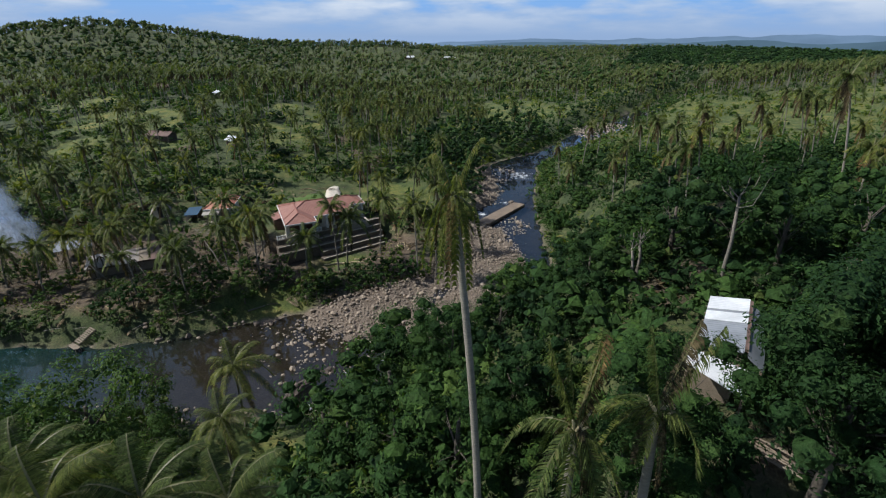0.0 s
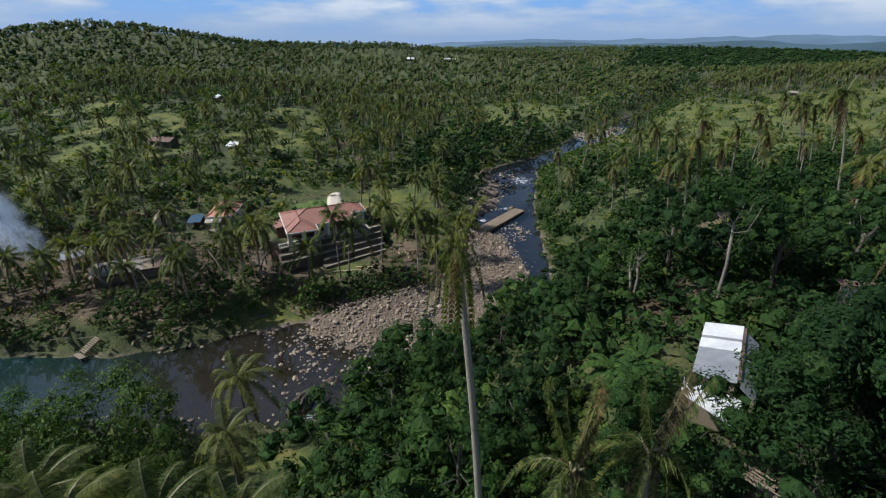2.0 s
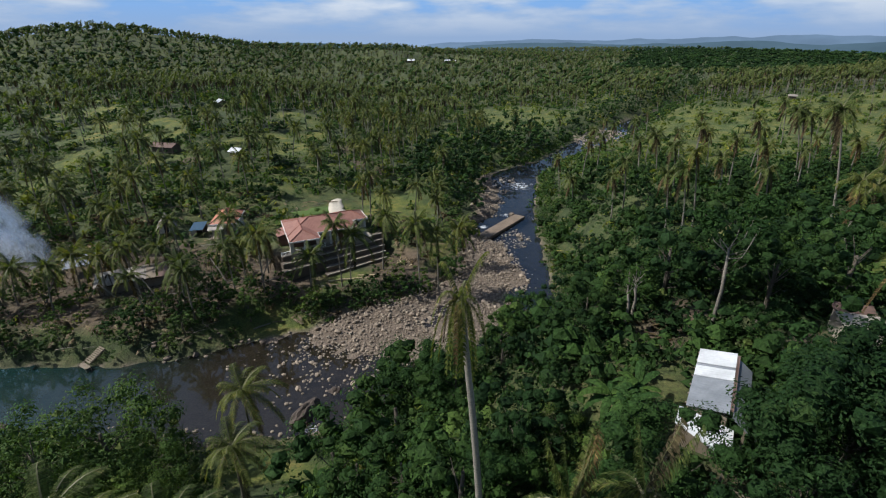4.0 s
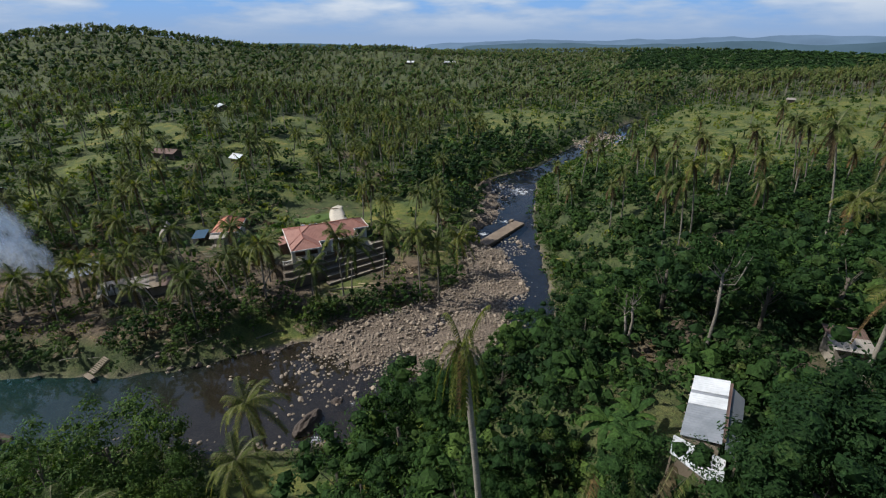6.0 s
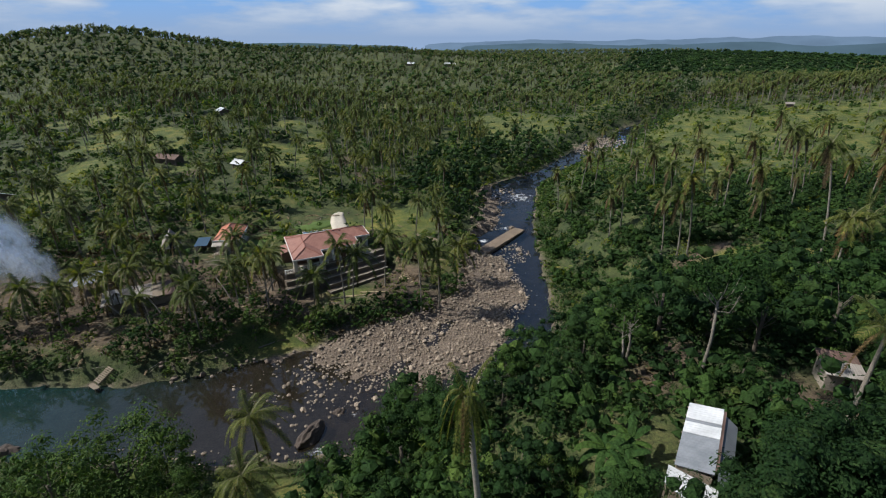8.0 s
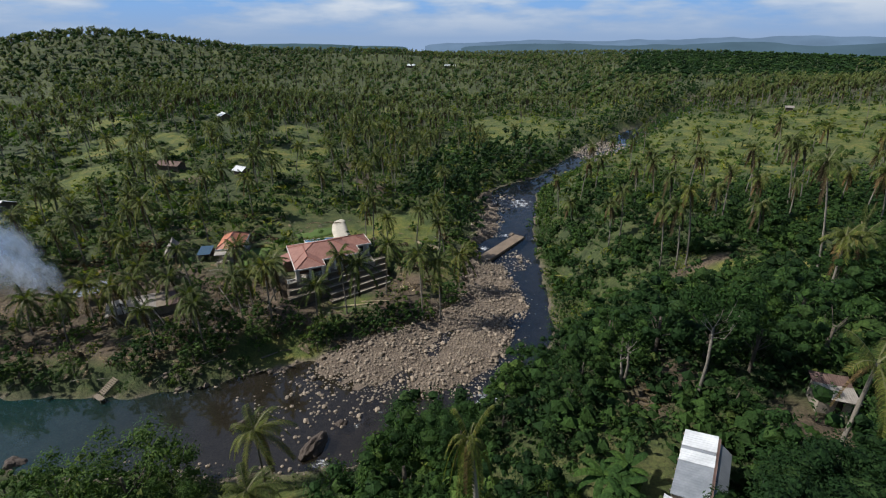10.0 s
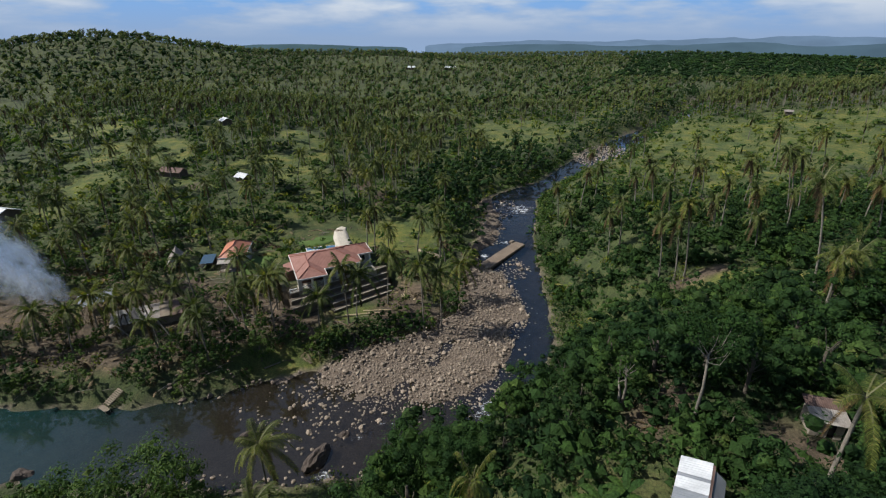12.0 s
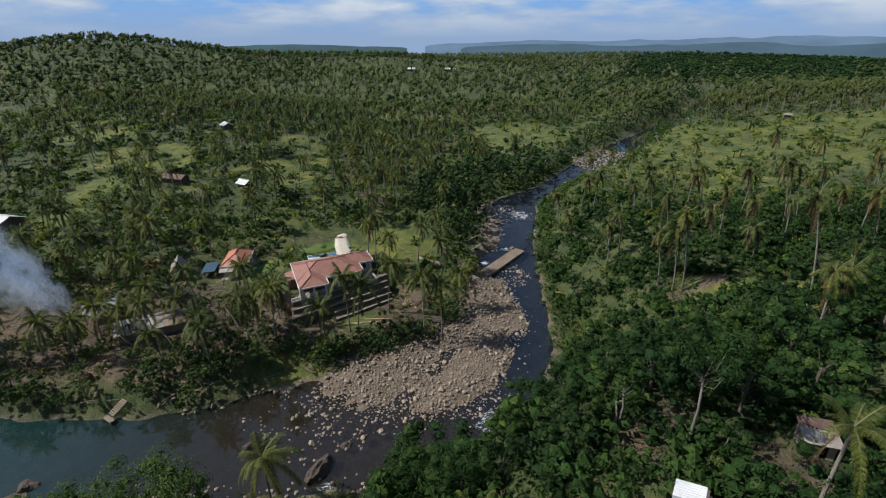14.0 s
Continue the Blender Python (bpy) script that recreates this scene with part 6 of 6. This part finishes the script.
# ---- near slope: torn palms, bare tree, banana plants, poles ----
def torn_palm(x, y, height, lean, seed, fronds=9):
    r = np.random.default_rng(seed)
    z = float(ground(x, y))
    o = empty_at("torn_palm", pose(x, y, z), "storm-torn coconut palm with few hanging yellow and brown fronds", "palm tree", "palms below the lookout")
    mesh_part("trunk", palm_trunk(height, lean, 0.18, 0.13, 9, 8), [M_TRUNK], o, flat=False)
    head = np.array([lean[0], lean[1], height])
    for k in range(fronds):
        az = k * 2.4 + r.uniform(-0.6, 0.6)
        spear, limp = k % 4 == 0, k % 3 == 2
        L = r.uniform(1.8, 3.6)
        v, t, i = frond(L, 3.6 if spear else r.uniform(-0.6, 1.4), r.uniform(0.3, 1.0) if spear else r.uniform(2.2, 4.2), 44, r.uniform(0.6, 0.95), 1 if limp else 0, 2, seg=7, bent=True)
        v[:, 0] *= r.uniform(0.2, 0.4) if spear or limp else r.uniform(0.4, 0.95)
        v[:, 1] *= r.uniform(0.3, 0.75)
        v += 0.012 * r.normal(size=v.shape)
        c, s = math.cos(az), math.sin(az)
        w = np.stack([v[:, 0] * c - v[:, 1] * s, v[:, 0] * s + v[:, 1] * c, v[:, 2]], 1) + head
        mesh_part("frond", (w, t, i), PALM_MATS, o)
    for k in range(7):
        az = r.uniform(0, 6.28)
        mesh_part("stub", tube([head + (0, 0, -0.2), head + (0.35 * math.cos(az), 0.35 * math.sin(az), r.uniform(-0.2, 0.7))], [0.07, 0.03], 5), [M_BAMBOO], o, "broken yellow frond stub")


torn_palm(3.9, 10.6, 9.0, (0.0, 0.0), 3, 17)
torn_palm(6.5, 10.7, 8.4, (-0.2, 0.1), 8, 14)
coconut_palm(21.9, 20.0, 9.4, (0.0, 0), 0.95, crown_mesh(11, 40, 3.4, 0.8, wind=0.8, dead=3, seg=8, ragged=0.5, bent=True), label="tall coconut palm with a thin torn crown", group="palms below the lookout")
torn_palm(50.5, 52.5, 8.5, (-1.2, 0), 21, 9)


def bare_tree(x, y, height, label, seed, leafy=520):
    r = np.random.default_rng(seed)
    o = empty_at("thin_tree", pose(x, y, float(ground(x, y))), label, "tree")
    wood = [tube([(0, 0, -0.3), (0.1, 0, height * 0.4), (-0.15, 0, height * 0.72)], [0.15, 0.11, 0.08], 7)]
    tips = []
    for k in range(7):
        az, up = k * 2.4 + r.uniform(-0.3, 0.3), height * r.uniform(0.66, 0.76)
        reach = r.uniform(1.0, 2.2) * (1 if leafy > 100 else 0.3)
        tip = np.array([reach * math.cos(az), reach * math.sin(az), height * r.uniform(0.82, 1.05)])
        wood.append(tube([(-0.14, 0, up - 0.2), (tip[0] * 0.55, tip[1] * 0.55, up + 0.35), tip], [0.04, 0.028, 0.012], 5))
        tips.append(tip)
    mesh_part("trunk", join(wood), [M_TRUNK], o, flat=False)
    mesh_part("crown", leaves(tips, 0.85, leafy, 0.17, core=0), [M_LEAF], o)


bare_tree(18.4, 28.0, 9.4, "thin pale-barked tree with a sparse crown", 1, 1500)
bare_tree(13.5, 30.6, 4.2, "slender bare sapling beside the cleared soil", 2, 60)
bare_tree(14.2, 31.2, 4.6, "slender bare sapling beside the cleared soil", 5, 60)


def banana_leaf(length, width, rise, droop):
    n = 7
    V, T = [], []
    for j in range(n + 1):
        s = j / n
        w = width * math.sin(math.pi * min(1, 0.12 + 0.86 * s)) ** 0.6 * (0.15 if s == 0 else 1)
        x, z = length * (s - 0.15 * s ** 3), rise * s - droop * s ** 2.3
        V += [(x, -w, z - 0.25 * w), (x, 0, z), (x, w, z - 0.25 * w)]
    for j in range(n):
        a = j * 3
        T += [(a, a + 1, a + 4), (a, a + 4, a + 3), (a + 1, a + 2, a + 5), (a + 1, a + 5, a + 4)]
    return np.array(V), np.array(T), np.zeros(len(T), int)


BANANA_LEAVES = [mesh_of("leaf", *banana_leaf(L, 0.3, r, d)[:2], [M_BANANA]) for L, r, d in ((1.9, 1.6, 0.9), (2.2, 1.1, 1.5), (2.0, 0.6, 1.7))]
STEM = tube([(0, 0, -0.3), (0, 0, 1.2), (0.05, 0, 2.1)], [0.16, 0.13, 0.08], 7)
BANANA_STEM = mesh_of("stem", *STEM[:2], [M_BANANA], flat=False)


def banana_plant(x, y, size):
    o = empty_at("banana_plant", pose(x, y, float(ground(x, y)), 0, 0, rng.uniform(0, 360)), "banana plant with broad arching green leaves", "banana plant", "banana plants")
    s = new("stem", BANANA_STEM)
    s.parent, s.scale = o, (size,) * 3
    for k in range(8):
        f = new("leaf", BANANA_LEAVES[k % 3])
        f.parent = o
        f.matrix_local = Matrix.LocRotScale((0, 0, (1.75 + 0.05 * k) * size), Euler((0, 0, k * 2.4 + rng.uniform(-0.3, 0.3))), (size * rng.uniform(0.8, 1.1),) * 3)


for x, y, s in ((10.4, 20.6, 0.85), (9.6, 19.4, 0.8), (8.8, 20.2, 0.9), (9.4, 18.3, 0.75), (-12.8, 33.0, 0.9), (-11.0, 31.5, 1.0), (-9.8, 33.8, 0.9), (-13.8, 30.4, 0.9), (80, 124, 1.2), (82.5, 125, 1.1), (85, 123.5, 1.2), (87, 126, 1.1),
                (98, 147, 1.3), (101, 149, 1.2), (120, 196, 1.4), (124, 198, 1.4), (112, 186, 1.3), (-9.0, 97.0, 0.9), (-46, 99.5, 1.0), (-58, 96.5, 1.0), (-64, 93, 1.1), (32, 34, 1.0), (21.5, 37, 0.9)):
    banana_plant(x, y, s)


def pole_pile():
    o = empty_at("pole_pile", pose(13.3, 14.2, float(ground(13.3, 14.2)), 0, 0, -52), "pile of brown wooden poles on bare soil", "poles")
    for k in range(14):
        a = rng.uniform(-0.5, 0.5)
        z = 0.06 + 0.06 * (k % 4)
        mesh_part("pole", tube([(-1.6 + rng.uniform(-0.4, 0.4), a, z), (1.7 + rng.uniform(-0.4, 0.4), a + rng.uniform(-0.35, 0.35), z + rng.uniform(-0.02, 0.25))], [0.05, 0.03], 5), [M_WOOD], o)
    b = empty_at("sack", pose(12.5, 15.4, float(ground(12.5, 15.4))), "crumpled pale yellow sack on the ground", "sack")
    mesh_part("sack_body", (lambda k: (k[0] * (0.9, 0.7, 0.5) + (0, 0, 0.15), k[1], k[2]))(stone_piece()), [M_BAMBOO], b, flat=False)


pole_pile()


def fallen_log(x, y, length, turn, radius=0.16, material=M_TRUNK, label="fallen grey palm trunk on the bank"):
    o = empty_at("fallen_log", pose(x, y, float(ground(x, y)) + radius * 0.6, 0, 0, turn), label, "log", "fallen trunks")
    c, s = math.cos(radians(turn)), math.sin(radians(turn))
    z = [float(ground(x + c * q, y + s * q)) - float(ground(x, y)) for q in (-length / 2, 0, length / 2)]
    mesh_part("log", tube([(-length / 2, 0, z[0]), (0, 0, max(z[1], (z[0] + z[2]) / 2)), (length / 2, 0, z[2])], [radius, radius * 0.85, radius * 0.6], 7), [material], o, flat=False)


for k in range(26):
    x, y = rng.uniform(-62, -30), rng.uniform(69, 84)
    if free_of_things(np.array([x]), np.array([y]), 0.0)[0]:
        fallen_log(x, y, rng.uniform(2.5, 6.0), rng.uniform(-40, 50), rng.uniform(0.1, 0.18))
def broken_trunk(x, y, length, tilt, turn):
    """A storm-snapped palm trunk that leans over the bank, with limp dry fronds at its end."""
    o = empty_at("broken_palm", pose(x, y, float(ground(x, y)), 0, 0, turn), "storm-snapped pale palm trunk leaning over the bank", "palm tree", "snapped palms")
    c, q = math.cos(radians(tilt)) * length, math.sin(radians(tilt)) * length
    mesh_part("trunk", tube([(0, 0, -0.3), (c * 0.5, 0, q * 0.55), (c, 0, q)], [0.17, 0.13, 0.1], 7), [M_TRUNK], o, flat=False)
    for k in range(5):
        v, t, i = frond(2.4, 0.2, 2.2, 14, 0.6, 1, 1, hang=0.7)
        a = k * 1.26 + rng.uniform(-0.3, 0.3)
        v = v * (0.45, 0.6, 1)
        w = np.stack([v[:, 0] * math.cos(a) - v[:, 1] * math.sin(a) + c, v[:, 0] * math.sin(a) + v[:, 1] * math.cos(a), v[:, 2] + q], 1)
        mesh_part("frond", (w, t, i), PALM_MATS, o)


for x, y, L, tilt, turn in ((-50.0, 72.5, 5.5, 52, 160), (-46.5, 73.5, 6.0, 40, 20), (-56.5, 72.0, 5.0, 60, 200), (-40.5, 78.5, 6.0, 48, 150), (-64.0, 74.0, 5.5, 45, 30), (-35.0, 79.5, 5.0, 55, 20), (-52.5, 88.0, 6.0, 50, 170), (-70.5, 72.5, 5.5, 58, 10)):
    broken_trunk(x, y, L, tilt, turn)
for x, y, L, t in ((-17.5, 84.0, 7.0, 8), (-14.6, 85.4, 6.0, 4), (-20.5, 83.2, 5.0, 12)):
    fallen_log(x, y, L, t, 0.14, M_BAMBOO, "pale bamboo pole lying on the lawn")


def debris_heap(x, y, size, material, label):
    o = empty_at("debris_heap", pose(x, y, float(ground(x, y))), label, "debris")
    for k in range(16):
        a, b = rng.uniform(-size, size, 2)
        mesh_part("piece", tube([(a, b, 0.1), (a + rng.uniform(-1, 1), b + rng.uniform(-1, 1), rng.uniform(0.2, 0.8))], [0.1, 0.05], 4), [material], o)


debris_heap(-8.4, 91.0, 1.6, M_BAMBOO, "heap of pale yellow split bamboo and brush")
debris_heap(-6.5, 90.0, 1.2, M_DEAD, "heap of dry brown palm brush")
debris_heap(15.2, 29.2, 1.2, M_DEAD, "dry brown brush on the cleared soil")


# ---- white water ----
def white_water():
    places = [(25.0, 151.0, 8.0, 6.5, 1.0), (18.5, 154, 7, 5, 0.85), (10.0, 114.6, 2.0, 2.2, 1.15), (16.8, 123.4, 2.1, 2.0, 1.15), (24.3, 122.8, 1.8, 1.8, 0.8), (6.6, 57.6, 4.6, 5.4, 1.0), (2.5, 54.5, 3.5, 3.0, 0.7),
              (-9.0, 55.0, 4.5, 2.2, 0.75), (-17.2, 45.8, 2.6, 1.2, 0.95), (-13.8, 52.5, 2.6, 1.6, 0.75), (23, 138, 6, 8, 0.6), (18.5, 143, 5, 6, 0.65), (66, 215, 4, 6, 0.6)]
    m, nt, b = nodes_of("foam")
    at = nt.nodes.new("ShaderNodeAttribute")
    at.attribute_name = "froth"
    total = nt.nodes.new("ShaderNodeMath")
    total.operation, total.inputs[2].default_value = "MULTIPLY_ADD", -0.34
    total.inputs[1].default_value = 0.34
    nt.links.new(at.outputs["Fac"], total.inputs[0])
    both = nt.nodes.new("ShaderNodeMath")
    both.operation = "ADD"
    nt.links.new(total.outputs[0], both.inputs[0])
    nt.links.new(noise_tex(nt, 0.8, 9, 0.75, (1.0, 1.7, 1)), both.inputs[1])
    fac = ramp(nt, both.outputs[0], [(0.46, (0, 0, 0)), (0.66, (1, 1, 1))])
    b.inputs["Base Color"].default_value, b.inputs["Roughness"].default_value = (0.78, 0.81, 0.84, 1), 0.6
    nt.links.new(fac, b.inputs["Alpha"])
    V, Q, F = [], [], []
    for cx, cy, rx, ry, amount in places:
        n = 22
        base = len(V)
        for i in range(n + 1):
            for j in range(n + 1):
                u, v = i / n * 2 - 1, j / n * 2 - 1
                x, y = cx + u * rx, cy + v * ry
                V.append((x, y, float(level(x, y)) + 0.10 + 0.10 * noise.noise(Vector((x * 1.7, y * 1.7, 0)))))
                F.append(amount * max(0.0, 1 - (u * u + v * v)) ** 0.7)
        for i in range(n):
            for j in range(n):
                a = base + i * (n + 1) + j
                Q.append((a, a + n + 1, a + n + 2, a + 1))
    me = mesh_of("white_water", V, np.array(Q), [m], flat=False)
    c = me.color_attributes.new("froth", "FLOAT_COLOR", "POINT")
    c.data.foreach_set("color", np.repeat(np.array(F, np.float32), 4))
    tagged(new("white_water", me), "white foaming water of the river rapids", "water", kind="stuff")


white_water()


# ---- smoke of a small fire ----
def smoke():
    m, nt, b = nodes_of("smoke")
    at = nt.nodes.new("ShaderNodeAttribute")
    at.attribute_name = "thickness"
    puffs = ramp(nt, noise_tex(nt, 0.24, 6, 0.62), [(0.36, (0, 0, 0)), (0.58, (1, 1, 1))])
    fac = mixed(nt, 1.0, at.outputs["Color"], puffs, "MULTIPLY")
    both, glow, dif, tra, mx = nt.nodes.new("ShaderNodeAddShader"), nt.nodes.new("ShaderNodeBsdfTranslucent"), nt.nodes.new("ShaderNodeBsdfDiffuse"), nt.nodes.new("ShaderNodeBsdfTransparent"), nt.nodes.new("ShaderNodeMixShader")
    dif.inputs["Color"].default_value = glow.inputs["Color"].default_value = (0.47, 0.5, 0.54, 1)
    nt.links.new(dif.outputs[0], both.inputs[0])
    nt.links.new(glow.outputs[0], both.inputs[1])
    nt.links.new(fac, mx.inputs[0])
    nt.links.new(tra.outputs[0], mx.inputs[1])
    nt.links.new(both.outputs[0], mx.inputs[2])
    nt.links.new(mx.outputs[0], nt.nodes["Material Output"].inputs["Surface"])
    V, Q, D = [], [], []
    for layer in range(4):
        n, w = 44, 22
        base = len(V)
        for i in range(n + 1):
            s = i / n
            drift = 0.9 * math.sin(5 * s + layer)
            cz = 3.0 + 26 * s ** 0.85 + drift * s
            r = 1.6 + 9 * s ** 0.6
            for j in range(w + 1):
                q = j / w * 2 - 1
                V.append((-77.0 - 40 * s + q * r * 0.4, 85 + 6 * s + (layer - 1.5) * (0.5 + 1.8 * s) + 0.6 * math.sin(5 * s + 2 * q + layer), cz + q * r * 1.7))
                D.append(1.0 * max(0, 1 - q * q) ** 1.6 * min(1, s * 9) ** 1.5 * (1 - s) ** 0.5)
        for i in range(n):
            for j in range(w):
                a = base + i * (w + 1) + j
                Q.append((a, a + 1, a + w + 2, a + w + 1))
    me = mesh_of("smoke", V, np.array(Q), [m], flat=False)
    d = me.color_attributes.new("thickness", "FLOAT_COLOR", "POINT")
    d.data.foreach_set("color", np.repeat(np.array(D, np.float32), 4))
    tagged(new("smoke", me), "drifting pale blue-grey smoke from a small fire", "smoke", kind="stuff")


smoke()
